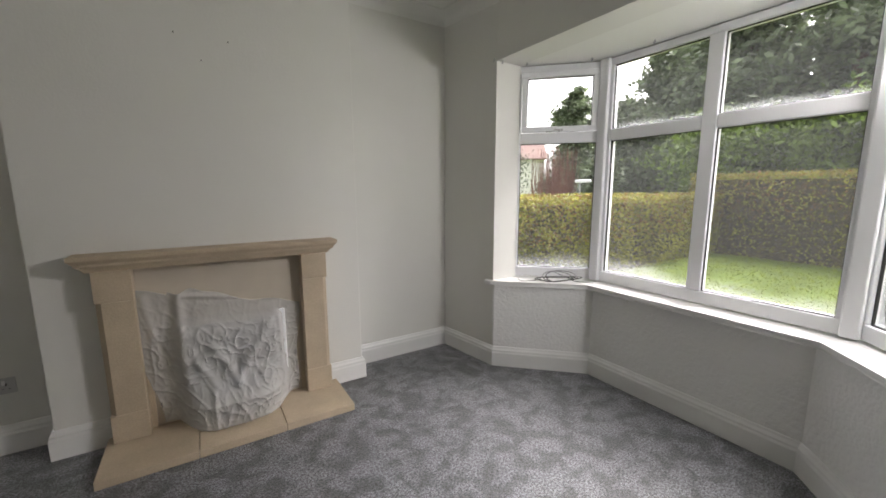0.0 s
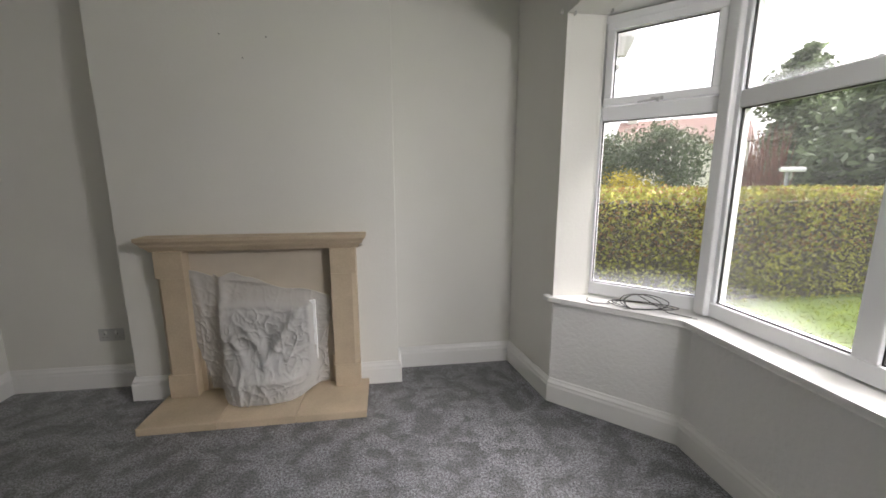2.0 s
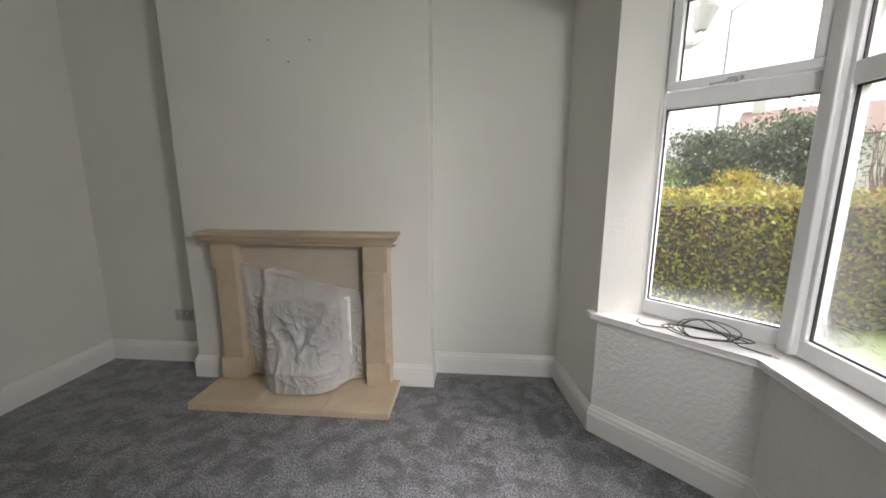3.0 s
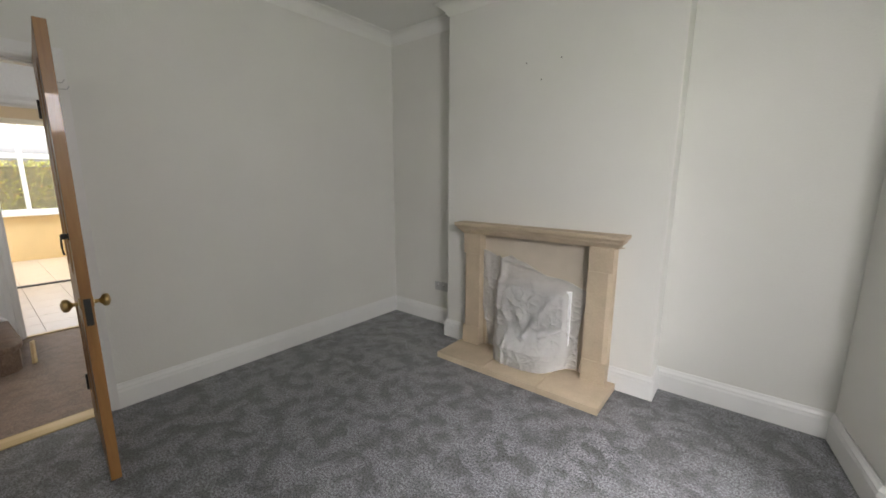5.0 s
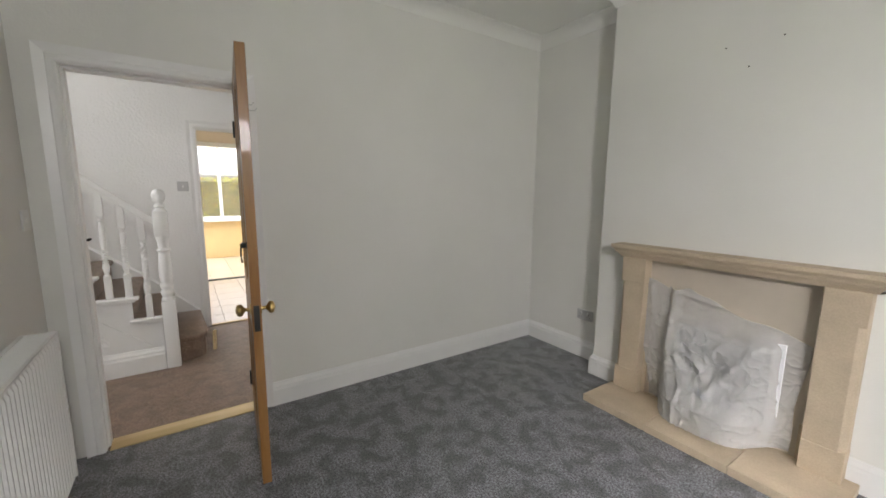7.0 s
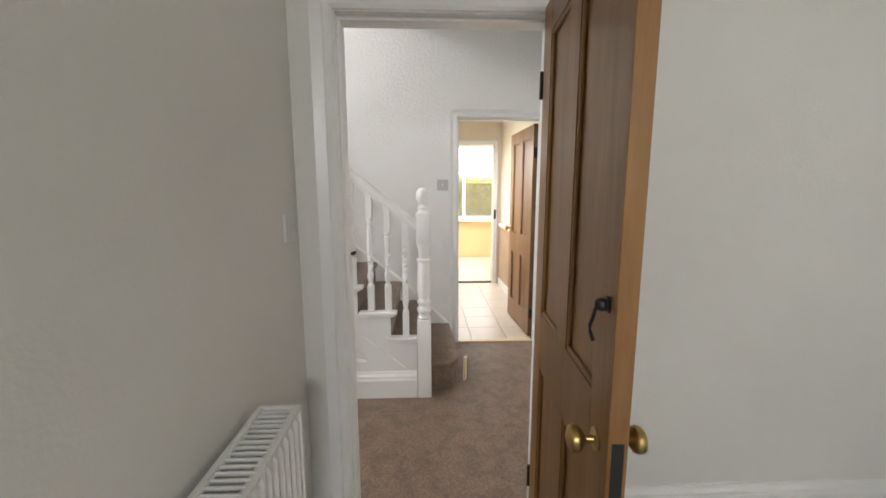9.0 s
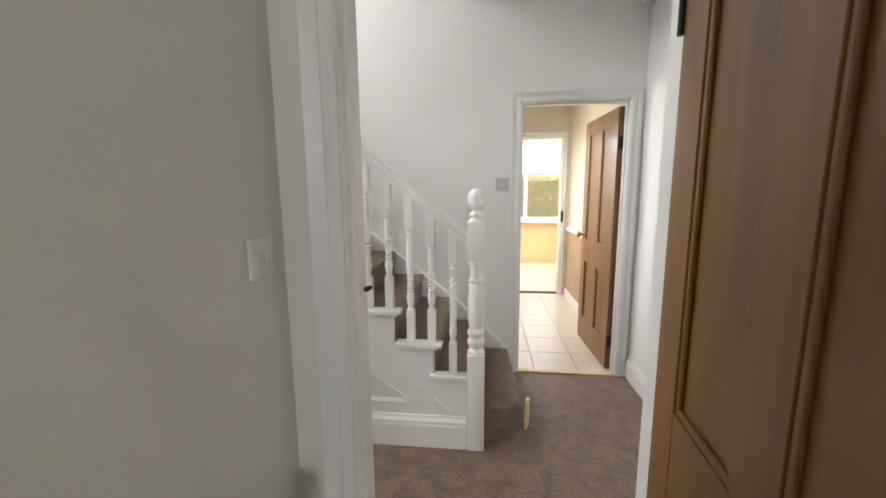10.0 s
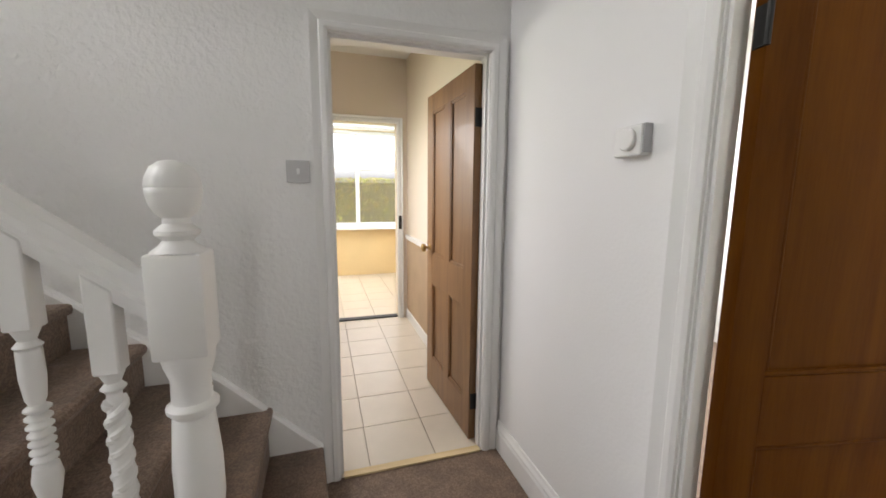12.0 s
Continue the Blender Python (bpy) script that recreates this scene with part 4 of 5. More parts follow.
# bottom step with its rounded end, proud of the newel
outline = [(SX0, 2.46), (-0.545, 2.46), (-0.525, 2.56), (-0.53, 2.63), (-0.56, 2.69), (-0.62, 2.725), (-0.72, 2.735), (SX0, 2.70)]
low = [(x, y - (0.018 if y > 2.5 else 0)) for x, y in outline]
b = prism(low, -0.004, FIRST - 0.035)
part("bottom_step", b, TAUPE, st, "rounded carpeted bottom step")
part("step_nosing", prism(outline, FIRST - 0.04, FIRST + 0.008, bevel=0.014), TAUPE, st, smooth=True)
for i in range(1, N):
    zt = tread(i) + 0.012
    yn = nose2 - GOING * (i - 1)
    part("carpeted_step", carpet_step(zt, yn, yn - GOING - 0.05, SX1), TAUPE, st)
    part("tread_end", boxes((SX1 + 0.001, -0.415, yn - GOING - 0.012 if i > 1 else 2.235, min(yn + 0.022, 2.432) if i == 1 else yn + 0.022, zt - 0.012, zt + 0.012), bevel=0.007), GLOSS, st, "white painted tread return")
    part("cove_bead", boxes((-0.45, -0.428, yn - GOING, yn, zt - 0.028, zt - 0.012), bevel=0.006), GLOSS, st)
# stepped outer string and panelled spandrel down to the floor
spand = []
for i in range(1, N):
    zt = tread(i)
    yn = nose2 - 0.025 - GOING * (i - 1)
    spand.append((SX1 + 0.002, -0.452, yn - GOING, min(yn, 2.43), -0.004, zt))
for row in spand:
    part("string_board", boxes(row), GLOSS, st, "white painted boarded side")


def slope_z(y):
    return 0.50 + (2.43 - y) * RISE / GOING


b = bmesh.new()
for off, w, t in ((-0.38, 0.022, 0.008),):
    y0, y1 = 2.35, 0.4
    vs = []
    for y in (y0, y1):
        z = slope_z(y) + off
        vs.append([b.verts.new((x, y, zz)) for x, zz in ((-0.453, z), (-0.443, z + 0.004), (-0.443, z + w - 0.004), (-0.453, z + w))])
    for j in range(4):
        b.faces.new((vs[0][j], vs[0][(j + 1) % 4], vs[1][(j + 1) % 4], vs[1][j]))
bmesh.ops.recalc_face_normals(b, faces=b.faces[:])
part("string_moulding", b, GLOSS, st)
part("skirting", sweep(bmesh.new(), [(-0.452, 0.0), (-0.452, 2.43)][::-1], [(-o, z * 1.18 - 0.003) for o, z in SKIRT]), GLOSS, st)
# raised beads round the sunk spandrel panels
for y1, y0 in ((2.10, 1.873), (1.805, 1.585), (1.53, 1.30), (1.245, 1.01), (0.96, 0.72)):
    zb = 0.25
    zt0, zt1 = slope_z(y1) - 0.51, slope_z(y0) - 0.51
    b = bmesh.new()
    quad = [(y1, zb), (y1, max(zt0, zb + 0.03)), (y0, zt1), (y0, zb)]
    cy, cz = sum(q[0] for q in quad) / 4, sum(q[1] for q in quad) / 4
    inner = [(y + (0.02 if y < cy else -0.02), z + (0.02 if z < cz else -0.03)) for y, z in quad]
    rings = []
    for pts2, x in ((quad, -0.4515), (quad, -0.442), (inner, -0.4475), (inner, -0.4515)):
        rings.append([b.verts.new((x, y, z)) for y, z in pts2])
    for r, s in zip(rings, rings[1:]):
        for j in range(4):
            b.faces.new((r[j], r[(j + 1) % 4], s[(j + 1) % 4], s[j]))
    bmesh.ops.recalc_face_normals(b, faces=b.faces[:])
    part("panel_moulding", b, GLOSS, st)
# wall string
b = bmesh.new()
ring = []
for y, z in ((2.70, 0.19), (2.30, 0.585), (-0.2, 0.585 + 2.5 * 0.785)):
    ring.append([b.verts.new((x, y, zz)) for x, zz in ((HX + 0.001, z - 0.30), (HX + 0.03, z - 0.30), (HX + 0.03, z - 0.012), (HX + 0.022, z), (HX + 0.001, z + 0.004))])
for r, s in zip(ring, ring[1:]):
    for j in range(5):
        b.faces.new((r[j], r[(j + 1) % 5], s[(j + 1) % 5], s[j]))
b.faces.new(ring[0][::-1]), b.faces.new(ring[-1])
bmesh.ops.recalc_face_normals(b, faces=b.faces[:])
part("wall_string", b, GLOSS, st)
# newel
NX, NY = -0.468, 2.48
b = boxes((NX - 0.046, NX + 0.046, NY - 0.046, NY + 0.046, -0.004, 0.545), (NX - 0.046, NX + 0.046, NY - 0.046, NY + 0.046, 1.05, 1.245), bevel=0.007)
lathe(b, [(0.04, 0.54), (0.046, 0.555), (0.04, 0.565), (0.034, 0.575), (0.046, 0.60), (0.047, 0.615), (0.036, 0.635), (0.046, 0.655), (0.046, 0.668), (0.036, 0.685), (0.039, 0.70), (0.044, 0.74), (0.044, 0.82), (0.037, 0.92), (0.035, 0.925), (0.045, 0.938), (0.045, 0.946), (0.035, 0.955), (0.034, 1.0), (0.042, 1.025), (0.045, 1.04), (0.045, 1.055)], NX, NY, 20)
newel = part("newel_post", b, GLOSS, st, "white turned newel post", True)
b = bmesh.new()
lathe(b, [(0.046, 1.245), (0.03, 1.258), (0.024, 1.266), (0.036, 1.276), (0.036, 1.284), (0.022, 1.296), (0.022, 1.306), (0.032, 1.314), (0.04, 1.33), (0.044, 1.35), (0.0445, 1.357), (0.043, 1.36), (0.0445, 1.363), (0.042, 1.378), (0.034, 1.395), (0.02, 1.406), (0.006, 1.409)], NX, NY, 24)
part("ball_finial", b, GLOSS, newel, "ball finial", True)


def rail_z(y):
    return 1.187 + (2.435 - y) * 0.82


b = bmesh.new()
ring = []
for y in (2.436, -0.1):
    z = rail_z(y)
    ring.append([b.verts.new((NX + o, y, z + u)) for o, u in ((-0.022, -0.072), (-0.022, -0.045), (-0.031, -0.03), (-0.033, -0.012), (-0.024, 0.006), (0.0, 0.012), (0.024, 0.006), (0.033, -0.012), (0.031, -0.03), (0.022, -0.045), (0.022, -0.072))])
for j in range(11):
    b.faces.new((ring[0][j], ring[0][(j + 1) % 11], ring[1][(j + 1) % 11], ring[1][j]))
b.faces.new(ring[0][::-1]), b.faces.new(ring[1])
bmesh.ops.recalc_face_normals(b, faces=b.faces[:])
part("handrail", b, GLOSS, st, "white moulded handrail")


def baluster(base, under, kind):
    """Square foot and head, with a bobbin, vase or barley-twist middle."""
    b = bmesh.new()
    q, H = 0.021, under - base
    box(b, -q, q, -q, q, base, base + 0.17)
    head = 0.15
    vs = box(b, -q, q, -q, q, under - head, under)
    for v in vs:
        if v.co.z > under - 0.01:
            v.co.z += 0.03 - v.co.y * 0.82 - 0.03 + 0.02
    bmesh.ops.bevel(b, geom=b.edges[:], offset=0.003, segments=1, affect="EDGES")
    z0, z1 = base + 0.165, under - head + 0.005
    P = [(0.02, z0), (0.022, z0 + 0.01), (0.013, z0 + 0.022), (0.018, z0 + 0.05), (0.022, z0 + 0.075), (0.018, z0 + 0.10)]
    za = z0 + 0.105
    if kind == 0:
        for k in range(5):
            P += [(0.0105, za), (0.02, za + 0.008), (0.02, za + 0.011), (0.0105, za + 0.0185)]
            za += 0.0195
    elif kind == 1:
        for k in range(7):
            P += [(0.0105, za), (0.019, za + 0.006), (0.019, za + 0.009), (0.0105, za + 0.0155)]
            za += 0.016
    lathe(b, P + [(0.0145, za + 0.01), (0.018, za + 0.05), (0.0175, (za + z1) / 2 + 0.03), (0.013, z1 - 0.06), (0.012, z1 - 0.045), (0.02, z1 - 0.035), (0.012, z1 - 0.025), (0.019, z1 - 0.008), (0.02, z1)], 0, 0, 14)
    if kind == 2:
        for ph in range(2):
            tube(b, [(0.0105 * math.cos(a * 0.55 + ph * math.pi), 0.0105 * math.sin(a * 0.55 + ph * math.pi), za - 0.0 + a * 0.0062) for a in range(46)], 0.0105, 8)
    return b


for k in range(22):
    y = 2.358 - 0.1125 * k
    i = 1 if k == 0 else 2 + (k - 1) // 2
    base = tread(i) + 0.022
    bb = moved(baluster(base, rail_z(y) - 0.072, 2 if k == 0 else k % 2), Matrix.Translation((NX + 0.004, y, 0)))
    part("baluster", bb, GLOSS, st, "", True)
# loose wood offcut leaning at the bottom step
tagged(new("wood_offcut", mesh_of("wood_offcut", moved(boxes((-0.009, 0.009, -0.03, 0.03, 0, 0.17), bevel=0.001), pose(-0.66, 2.775, 0.0, -8, 0, 75)), BAREPINE)), "pale wood offcut leaning on the carpeted bottom step", "wood strip")

# ---- tiled passage and sun room ----
PX = -3.7
solid("wall_passage_side", boxes((PX, HX - 0.12, HY, HY + 0.1, 0, 2.70)), CREAMWALL, "cream painted passage wall", "wall")
# unseen wall, its opening cut only for the added passage lamp
solid("wall_passage_left", pierced("y", 2.45, 2.55, PX, HX - 0.12, 0, 2.70, [(-3.15, -1.95, 1.1, 2.1)]), CREAMWALL, "cream painted passage wall", "wall")
solid("wall_passage_end", pierced("x", PX - 0.12, PX, 1.9, 4.6, 0, 2.70, [(2.86, 3.49, -0.1, 2.06)]), CREAMWALL, "cream end wall with glazed sun room beyond", "wall")
solid("ceiling_passage", boxes((PX, HX - 0.12, 2.45, HY + 0.1, 2.70, 2.80)), CEIL, "white passage ceiling", "ceiling")
architrave("trim", "x", PX, 1, 2.86, 3.49, 2.06, 0.06)
solid("trim", boxes((PX + 0.02, HX - 0.2, HY - 0.012, HY - 0.001, 0.1, 0.87)), DADO, "brown dado panel of the passage", "dado panel")
solid("trim", boxes((PX + 0.02, HX - 0.2, HY - 0.03, HY - 0.001, 0.872, 0.92), bevel=0.008), GLOSS, "white dado rail", "dado rail")
solid("baseboard", boxes((PX + 0.02, HX - 0.2, HY - 0.022, HY - 0.001, 0, 0.1), bevel=0.004), GLOSS, "white passage skirting", "skirting")
solid("trim", boxes((PX - 0.1, PX - 0.02, 2.86, 3.49, -0.01, 0.012)), BLACKIRON, "dark metal threshold of the sun room", "threshold")
fl = solid("floor_passage", boxes((-6.3, HX, 1.9, 4.6, -0.12, -0.012)), GROUT, "cream ceramic floor tiles", "tiles")
tile = mesh_of("tile", boxes((0.002, 0.338, 0.002, 0.338, -0.014, -0.002), bevel=0.0015), TILE)
for i in range(14):
    for j in range(6):
        o = part("tile", tile, None, fl)
        o.location = (HX - 0.38 - i * 0.34, 2.237 + j * 0.34 if j else 2.237, 0)
part("tile", boxes((HX - 0.038, HX - 0.001, 2.24, 4.27, -0.014, -0.003)), TILE, fl)
solid("wall_sun_room", pierced("x", -6.2, -6.08, 1.9, 4.12, 0, 2.35, [(2.3, 4.0, 0.8, 2.34)]), YELLOW, "yellow painted wall under the sun room windows", "wall")
solid("wall_sun_room_right", boxes((-6.08, PX - 0.12, 4.02, 4.12, 0, 0.8)), YELLOW, "yellow painted sun room wall", "wall")
solid("wall_sun_room_left", boxes((-6.08, PX - 0.12, 1.9, 2.0, 0, 0.8)), YELLOW, "yellow painted sun room wall", "wall")
win = thing("window_4", -6.1, 3.0, 0.8, "white sun room window looking on the back garden", "window", "", "structure")
bars = [(-6.16, -6.10, 2.3, 4.0, 0.8, 0.87), (-6.16, -6.10, 2.3, 4.0, 2.28, 2.34), (-6.16, -6.10, 2.3, 4.0, 1.72, 1.80)]
posts = (2.3, 2.78, 3.26, 3.94)
for y in posts:
    bars.append((-6.158, -6.102, y, y + 0.06, 0.87, 2.28))
part("window_frame", boxes(*bars, bevel=0.006), UPVC, win)
part("window_sill", boxes((-6.10, -5.92, 2.1, 4.02, 0.77, 0.8), bevel=0.005), GLOSS, win)
for y0, y1 in zip(posts, posts[1:]):
    for z0, z1 in ((0.87, 1.72), (1.80, 2.28)):
        part("pane", boxes((-6.134, -6.13, y0 + 0.06, y1, z0, z1)), GLASS, win).visible_shadow = False
# side glazing bars and glazed roof bars of the sun room
for y0, y1 in ((4.02, 4.08), (1.94, 2.0)):
    solid("trim", boxes((-6.08, PX - 0.12, y0, y1, 2.1, 2.2), *[(x, x + 0.06, y0, y1, 0.8, 2.1) for x in (-6.08, -5.3, -4.6, -3.9)]), UPVC, "white sun room glazing bars", "window frame")
solid("trim", boxes(*[(x, x + 0.05, 1.9, 4.6, 2.35, 2.41) for x in (-6.15, -5.6, -5.0, -4.4, -3.88)]), UPVC, "white sun room roof bars", "window frame")
solid("sun_room_roof", boxes((-6.2, PX - 0.12, 1.9, 4.6, 2.415, 2.43)), POLYROOF, "milky translucent plastic sun room roof", "roof")
lt = thing("door_latch", PX + 0.01, 3.53, 1.05, "small dark door latch on the sun room frame", "latch")
part("plate", boxes((PX + 0.022, PX + 0.03, 3.5, 3.53, 0.98, 1.12), bevel=0.002), BLACKIRON, lt)

# ---- back room, closed round ----
solid("wall_back_room", pierced("x", -2.7, -2.58, HY + 0.1, 6.3, 0, 2.75, [(4.1, 5.9, 0.8, 2.2)]), WALL, "off-white back room wall", "wall")
solid("wall_back_room_end", boxes((-2.58, XH, 6.2, 6.3, 0, 2.75)), WALL, "off-white back room wall", "wall")
solid("wall_back_room_side", boxes((XH + 0.001, XW - 0.002, YN, 6.3, 0, 2.75)), WALL, "off-white back room wall", "wall")
solid("wall_back_room_passage", boxes((-2.58, HX - 0.12, HY + 0.101, HY + 0.15, 0, 2.75)), WALL, "off-white back room wall", "wall")
solid("ceiling_back_room", boxes((-2.7, XH, HY + 0.07, 6.3, 2.75, 2.85)), CEIL, "white back room ceiling", "ceiling")
solid("floor_back_room", boxes((-2.58, XH, HY + 0.1, 6.3, -0.12, -0.004)), TAUPE, "taupe brown back room carpet", "carpet")


# ---- outside ----
GZ = -0.38
bm = bmesh.new()
vs = [bm.verts.new((x, y, GZ)) for x, y in ((-400, -400), (400, -400), (400, 400), (-400, 400))]
bm.faces.new(vs)
solid("ground", bm, GRASS, "bright green mown lawn and open ground", "lawn")


def cloud(points, size, seed, flat=0.0, aspect=0.6):
    """Small leaves, one quad each folded along its rib, at the points, turned every way."""
    r = np.random.RandomState(seed)
    p = np.asarray(points, float)
    k = len(p)
    a = r.normal(size=(k, 3))
    a[:, 2] *= 1 - flat
    a /= np.linalg.norm(a, axis=1, keepdims=True)
    c = np.cross(a, r.normal(size=(k, 3)))
    c /= np.linalg.norm(c, axis=1, keepdims=True)
    s = size * r.uniform(0.6, 1.35, (k, 1))
    v = np.stack([p - a * s, p + c * s * aspect, p + a * s, p - c * s * aspect], 1).reshape(-1, 3)
    me = bpy.data.meshes.new("leaves")
    me.vertices.add(4 * k), me.loops.add(4 * k), me.polygons.add(k)
    me.vertices.foreach_set("co", v.ravel())
    me.loops.foreach_set("vertex_index", np.arange(4 * k))
    me.polygons.foreach_set("loop_start", np.arange(0, 4 * k, 4))
    me.update(calc_edges=True)
    return me


def hedge(name, x0, x1, y0, y1, top, seed, count, label):
    r = np.random.RandomState(seed)
    t = tagged(new(name), label, "hedge")
    t.location = ((x0 + x1) / 2, (y0 + y1) / 2, GZ)
    b = bmesh.new()
    nx, ny = max(2, int((x1 - x0) / 0.3)), max(2, int((y1 - y0) / 0.3))
    # plain dark block standing in for the shaded, twiggy inside
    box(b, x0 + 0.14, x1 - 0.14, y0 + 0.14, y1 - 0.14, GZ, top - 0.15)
    part("core_block", b, HEDGECORE, t, "dark block for the shaded twiggy inside")

    def skin(n, lo, hi):
        pts = []
        for _ in range(n):
            side = r.rand()
            area = [(x1 - x0), (y1 - y0), (x1 - x0), (y1 - y0), (x1 - x0) * (y1 - y0) * 0.5]
            k = r.choice(5, p=np.array(area) / sum(area))
            u, w, d = r.rand(), lo + (hi - lo) * r.rand(), abs(r.normal()) * 0.10 - 0.04
            z = GZ + (top - GZ) * w
            x, y = x0 + (x1 - x0) * u, y0 + (y1 - y0) * u
            wob = 0.07 * noise.noise(Vector((x * 1.3, y * 1.3, z * 2)))
            if k == 0: q = (x, y0 + d + wob, z)
            elif k == 1: q = (x1 - d - wob, y, z)
            elif k == 2: q = (x, y1 - d - wob, z)
            elif k == 3: q = (x0 + d + wob, y, z)
            else: q = (x, y0 + (y1 - y0) * r.rand(), top - d + wob)
            pts.append(q)
        return pts
    for nm, mat, n, lo, hi, sz in (("foliage", PRIVET, int(count * 1.6), 0.0, 1.0, 0.029), ("browned_foliage", PRIVETBROWN, count // 2, 0.45, 1.03, 0.024)):
        me = cloud(skin(n, lo, hi), sz, seed + n)
        me.materials.append(mat)
        tagged(part(nm, me, None, t), kind="stuff")
    return t


hedge("hedge", 3.5, 14.2, 7.4, 8.5, 1.22, 3, 26000, "clipped golden privet hedge, browned at the top")
hedge("hedge", 14.0, 15.1, -10.0, 8.2, 1.75, 4, 26000, "tall clipped privet hedge, brown tipped, at the front")


def tree(x, y, h, spread, seed, mat, label, n=9000, size=0.11, start=0.12, conical=True, category="tree", bark=BARK):
    r = np.random.RandomState(seed)
    t = thing("tree", x, y, GZ, label, category, "garden trees")
    b = bmesh.new()
    tube(b, [(x, y, GZ), (x + 0.1, y, GZ + h * 0.4), (x, y + 0.1, GZ + h * 0.95)], [0.05 * h ** 0.8, 0.032 * h ** 0.8, 0.01], 10)
    limbs, cl = bmesh.new(), []
    nb = int(26 + h * 3)
    for i in range(nb):
        f = start + (1 - start) * (i / nb) ** 0.85
        reach = spread * ((1 - f) ** 0.7 if conical else math.sin(math.pi * min(0.97, max(0.12, f))) ** 0.6) * r.uniform(0.6, 1.15)
        a = r.uniform(0, 2 * math.pi)
        z0 = GZ + h * f
        droop = -0.12 * reach if conical else 0.35 * reach
        end = Vector((x + reach * math.cos(a), y + reach * math.sin(a), z0 + droop))
        tube(limbs, [(x, y, z0), tuple((Vector((x, y, z0)) * 0.45 + end * 0.55) + Vector((0, 0, 0.05 * reach))), tuple(end)], [0.02 + 0.006 * h * (1 - f), 0.015, 0.005], 5)
        cl.append((Vector((x, y, z0)), end, reach))
    part("trunk", b, bark, t)
    part("limbs", limbs, bark, t)
    pts = []
    wts = np.array([c[2] + 0.15 for c in cl])
    for k in r.choice(len(cl), n, p=wts / wts.sum()):
        s, e, reach = cl[k]
        u = r.rand() ** 0.6
        q = s.lerp(e, u)
        w = 0.16 * reach + 0.12
        pts.append((q.x + r.normal() * w, q.y + r.normal() * w, q.z + r.normal() * w * 0.75))
    me = cloud(pts, size, seed + 1, 0.4 if conical else 0.0, 0.45)
    me.materials.append(mat)
    tagged(part("crown", me, None, t), kind="stuff")
    return t


for x, y, h, s, sd in ((22, 10.0, 11.5, 4.0, 11), (21, 6.6, 12.5, 3.8, 17), (23, 3.4, 14, 4.2, 12), (20.5, 0.0, 13, 4.0, 13), (25, 14.8, 12.0, 3.8, 14), (24.5, 12.0, 12.5, 3.6, 18), (24.5, 20.8, 8.5, 3.4, 19), (22, -4.0, 12, 3.6, 15), (19, 13.5, 5.6, 2.6, 16)):
    tree(x, y, h, s, sd, CONIFER, "tall dark green conifer with drooping sprays", 24000, 0.17)
for x, y, h, s, sd in ((17.5, 8.4, 3.9, 2.1, 21), (17.2, 4.5, 4.2, 2.3, 22), (17.5, 0.5, 4.0, 2.3, 23), (17.4, -4.5, 4.2, 2.4, 24)):
    tree(x, y, h, s, sd, LAUREL, "broad glossy evergreen behind the hedge", 14000, 0.10, 0.1, False)
tree(14.5, 22.5, 3.7, 2.3, 31, GREYSHRUB, "rounded grey-green evergreen shrub", 8000, 0.10, 0.05, False, "shrub")
tree(17.2, 21.0, 4.2, 2.4, 32, GREYSHRUB, "rounded grey-green evergreen shrub", 8000, 0.10, 0.05, False, "shrub")
tree(11.5, 15.5, 1.85, 1.0, 33, FORSYTHIA, "yellow flowering forsythia bush", 4000, 0.05, 0.05, False, "shrub")
tree(9.5, 18.0, 2.5, 1.2, 34, LAUREL, "leafy green evergreen garden shrub", 4000, 0.07, 0.05, False, "shrub")
# bare red-stemmed shrub
b = bmesh.new()
rnd = random.Random(8)
for i in range(300):
    a, q = rnd.uniform(0, 6.28), rnd.uniform(0, 1) ** 0.5
    x, y = 15.2 + 0.5 * q * math.cos(a), 14.2 + 0.5 * q * math.sin(a)
    h = rnd.uniform(1.6, 3.6)
    tube(b, [(x, y, GZ), (x + 0.5 * q * math.cos(a), y + 0.5 * q * math.sin(a), GZ + h * 0.6), (x + 0.55 * q * math.cos(a) + rnd.uniform(-0.15, 0.15), y + 0.55 * q * math.sin(a) + rnd.uniform(-0.15, 0.15), GZ + h)], [0.014, 0.010, 0.005], 4)
tagged(new("bare_shrub", mesh_of("bare_shrub", b, REDTWIG)), "bare shrub of upright red-brown stems", "shrub")


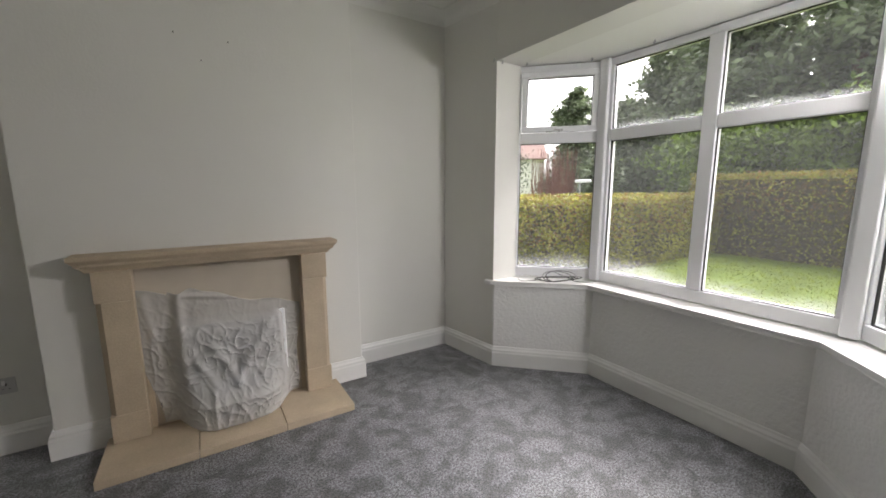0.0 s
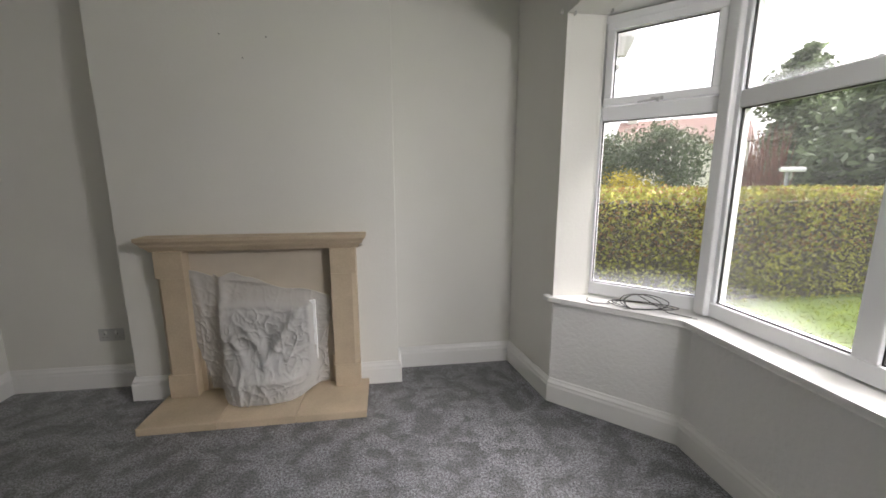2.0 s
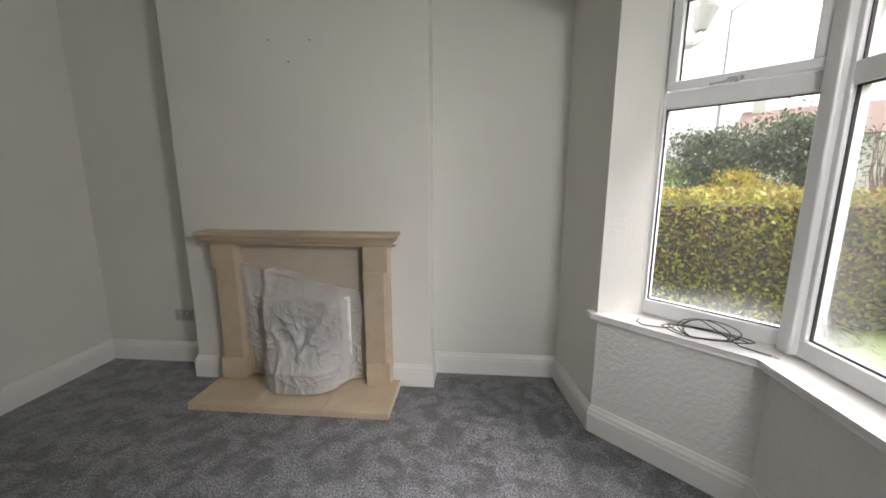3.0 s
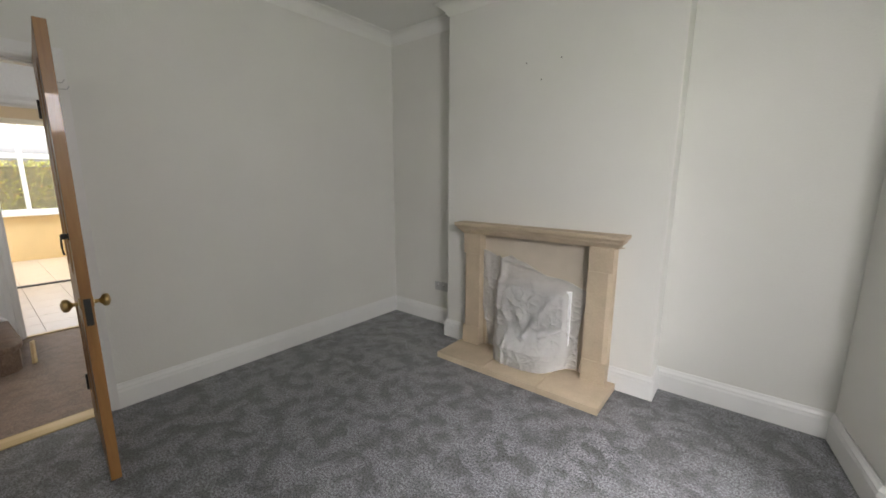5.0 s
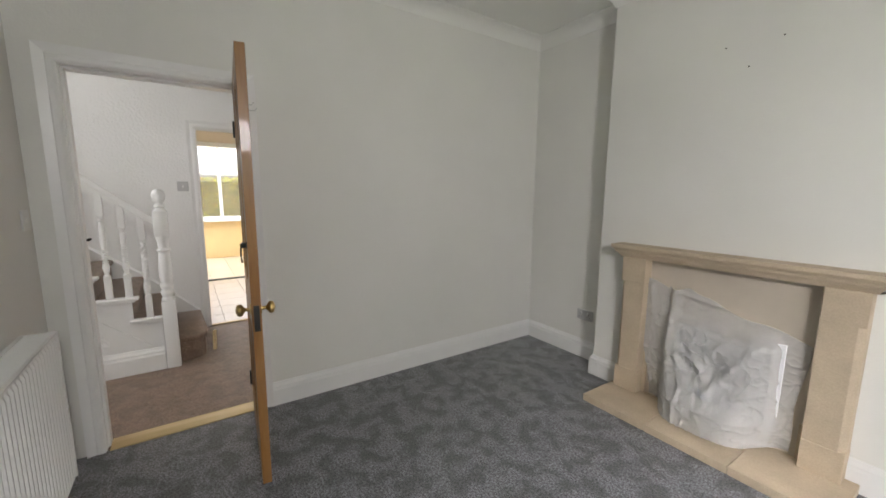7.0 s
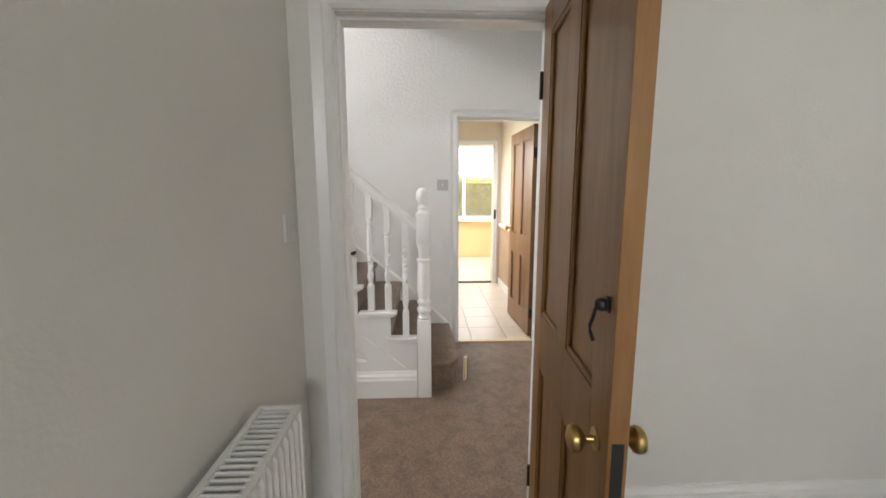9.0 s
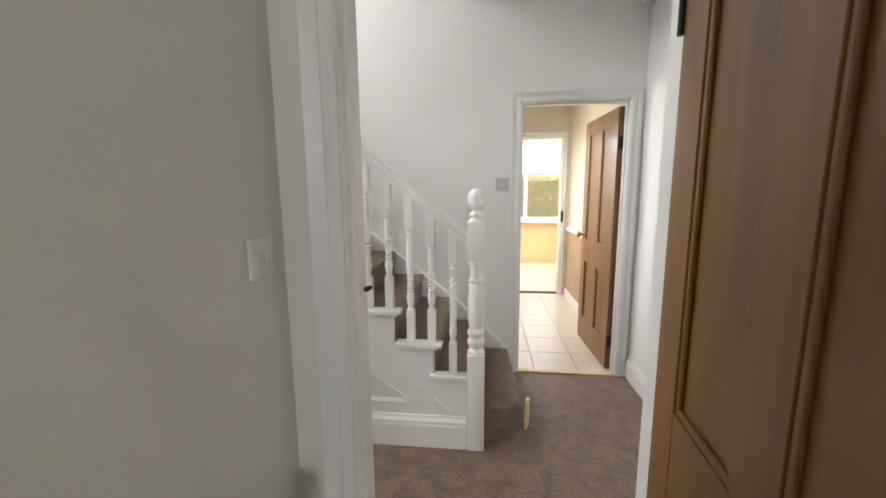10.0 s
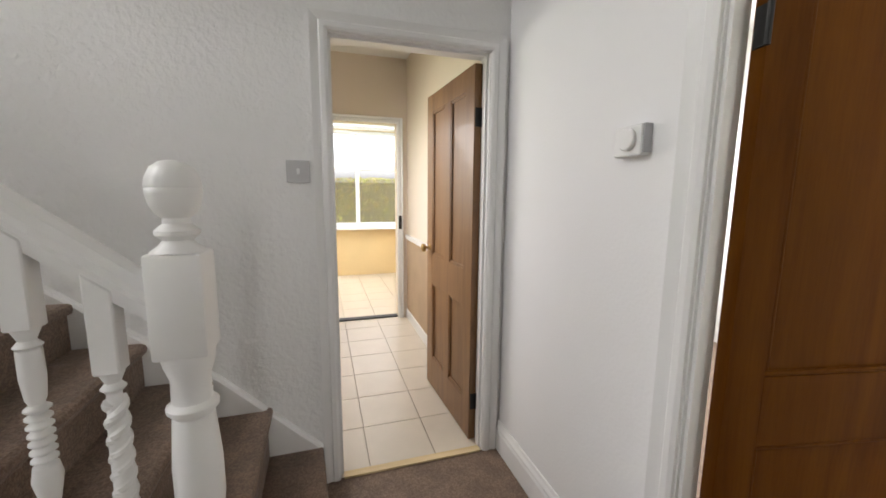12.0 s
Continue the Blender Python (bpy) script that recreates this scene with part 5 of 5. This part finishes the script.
def house(x, y, w, d, eaves, ridge, turn):
    t = thing("house", 0, 0, GZ, "cream rendered house with brown tiled gable roof and chimney", "house")
    m = pose(x, y, GZ, 0, 0, turn)
    t.matrix_basis = m
    b = bmesh.new()
    box(b, -w / 2, w / 2, -d / 2, d / 2, 0, eaves)
    for yy in (-d / 2, d / 2):
        v = [b.verts.new(c) for c in ((-w / 2, yy, eaves), (w / 2, yy, eaves), (0, yy, ridge))]
        b.faces.new(v)
    part("wall", moved(b, m), RENDERWALL, t)
    b = bmesh.new()
    for s in (-1, 1):
        v = [b.verts.new(c) for c in ((s * (w / 2 + 0.35), -d / 2 - 0.25, eaves - 0.2), (s * (w / 2 + 0.35), d / 2 + 0.25, eaves - 0.2), (0, d / 2 + 0.25, ridge + 0.08), (0, -d / 2 - 0.25, ridge + 0.08))]
        v2 = [b.verts.new(q.co + Vector((0, 0, 0.12))) for q in v]
        b.faces.new(v), b.faces.new(v2)
        for j in range(4):
            b.faces.new((v[j], v[(j + 1) % 4], v2[(j + 1) % 4], v2[j]))
    bmesh.ops.recalc_face_normals(b, faces=b.faces[:])
    roof = part("roof", moved(b, m), ROOF, t)
    part("chimney", moved(boxes((-0.4, 0.4, d / 2 - 1.2, d / 2 - 0.4, ridge - 1, ridge + 1.1)), m), RENDERWALL, roof)
    for u in (-d / 4, d / 4):
        for z in (1.0, 3.4):
            wd = part("window", moved(boxes((w / 2 - 0.02, w / 2 + 0.03, u - 0.7, u + 0.7, z, z + 1.2)), m), UPVC, t)
            part("pane", moved(boxes((w / 2 + 0.03, w / 2 + 0.04, u - 0.6, u + 0.6, z + 0.1, z + 1.1)), m), SEAL, wd)


house(28.3, 34.0, 8.0, 9.0, 4.6, 6.7, 51)
lp = thing("street_lamp", 17.2, 27.1, GZ, "tall grey street lamp post", "street lamp")
b = bmesh.new()
tube(b, [(17.2, 27.1, GZ), (17.2, 27.1, 10.4)], [0.11, 0.07], 10)
part("pole", b, GALV, lp)
b = bmesh.new()
tube(b, [(17.2, 27.1, 10.3), (17.6, 26.85, 10.7), (19.2, 25.8, 10.9)], 0.05, 8)
part("arm", b, GALV, lp)
part("lantern", moved(boxes((-0.4, 0.4, -0.13, 0.13, -0.08, 0.08), bevel=0.04), pose(19.5, 25.6, 10.9, 0, 5, -33)), GALV, lp)
gl = thing("garden_lamp", 12.7, 10.9, GZ, "white garden lantern on a thin post", "garden lamp")
b = bmesh.new()
tube(b, [(12.7, 10.9, GZ), (12.7, 10.9, 1.58)], 0.035, 8)
part("post", b, GALV, gl)
part("lantern", moved(boxes((-0.24, 0.24, -0.1, 0.1, -0.05, 0.06), bevel=0.03), pose(12.78, 10.85, 1.62, 0, 0, -40)), UPVC, gl, "white lantern head")
r = np.random.RandomState(77)
me = cloud(np.stack([r.uniform(5.2, 14.0, 42000), r.uniform(-3.0, 7.45, 42000), GZ + r.uniform(0.0, 0.045, 42000)], 1), 0.03, 78, 0.0, 0.18)
me.materials.append(BLADE)
tagged(new("grass", me), "short bright green mown grass", "grass", "", "stuff")
# downpipe hopper outside the bay corner
hp = thing("rain_hopper", 4.60, 5.16, 2.2, "dark plastic rain hopper outside beside the bay", "gutter")
b = bmesh.new()
lathe(b, [(0.03, 2.17), (0.045, 2.20), (0.075, 2.27), (0.085, 2.40), (0.085, 2.44)], 4.60, 5.16, 14)
part("bowl", b, GREYPL, hp)
b = bmesh.new()
tube(b, [(4.60, 5.16, 2.20), (4.585, 5.14, 2.13), (4.50, 5.06, 2.08), (4.36, 5.04, 2.07)], 0.03, 10)
part("spout", b, GREYPL, hp)
# back garden hedge seen through the sun room
hedge("hedge", -16.0, -14.8, -6.0, 12.0, 1.9, 9, 12000, "tall green hedge across the back garden")
# outer shell: unseen slab added above the ceilings to block sky light
solid("roof_cover", boxes((-2.8, XE + 0.3, YS - 0.1, 6.4, ZC + 0.2, ZC + 0.35)), BRICK, "unseen cover slab keeping sky light out of the rooms", "roof")
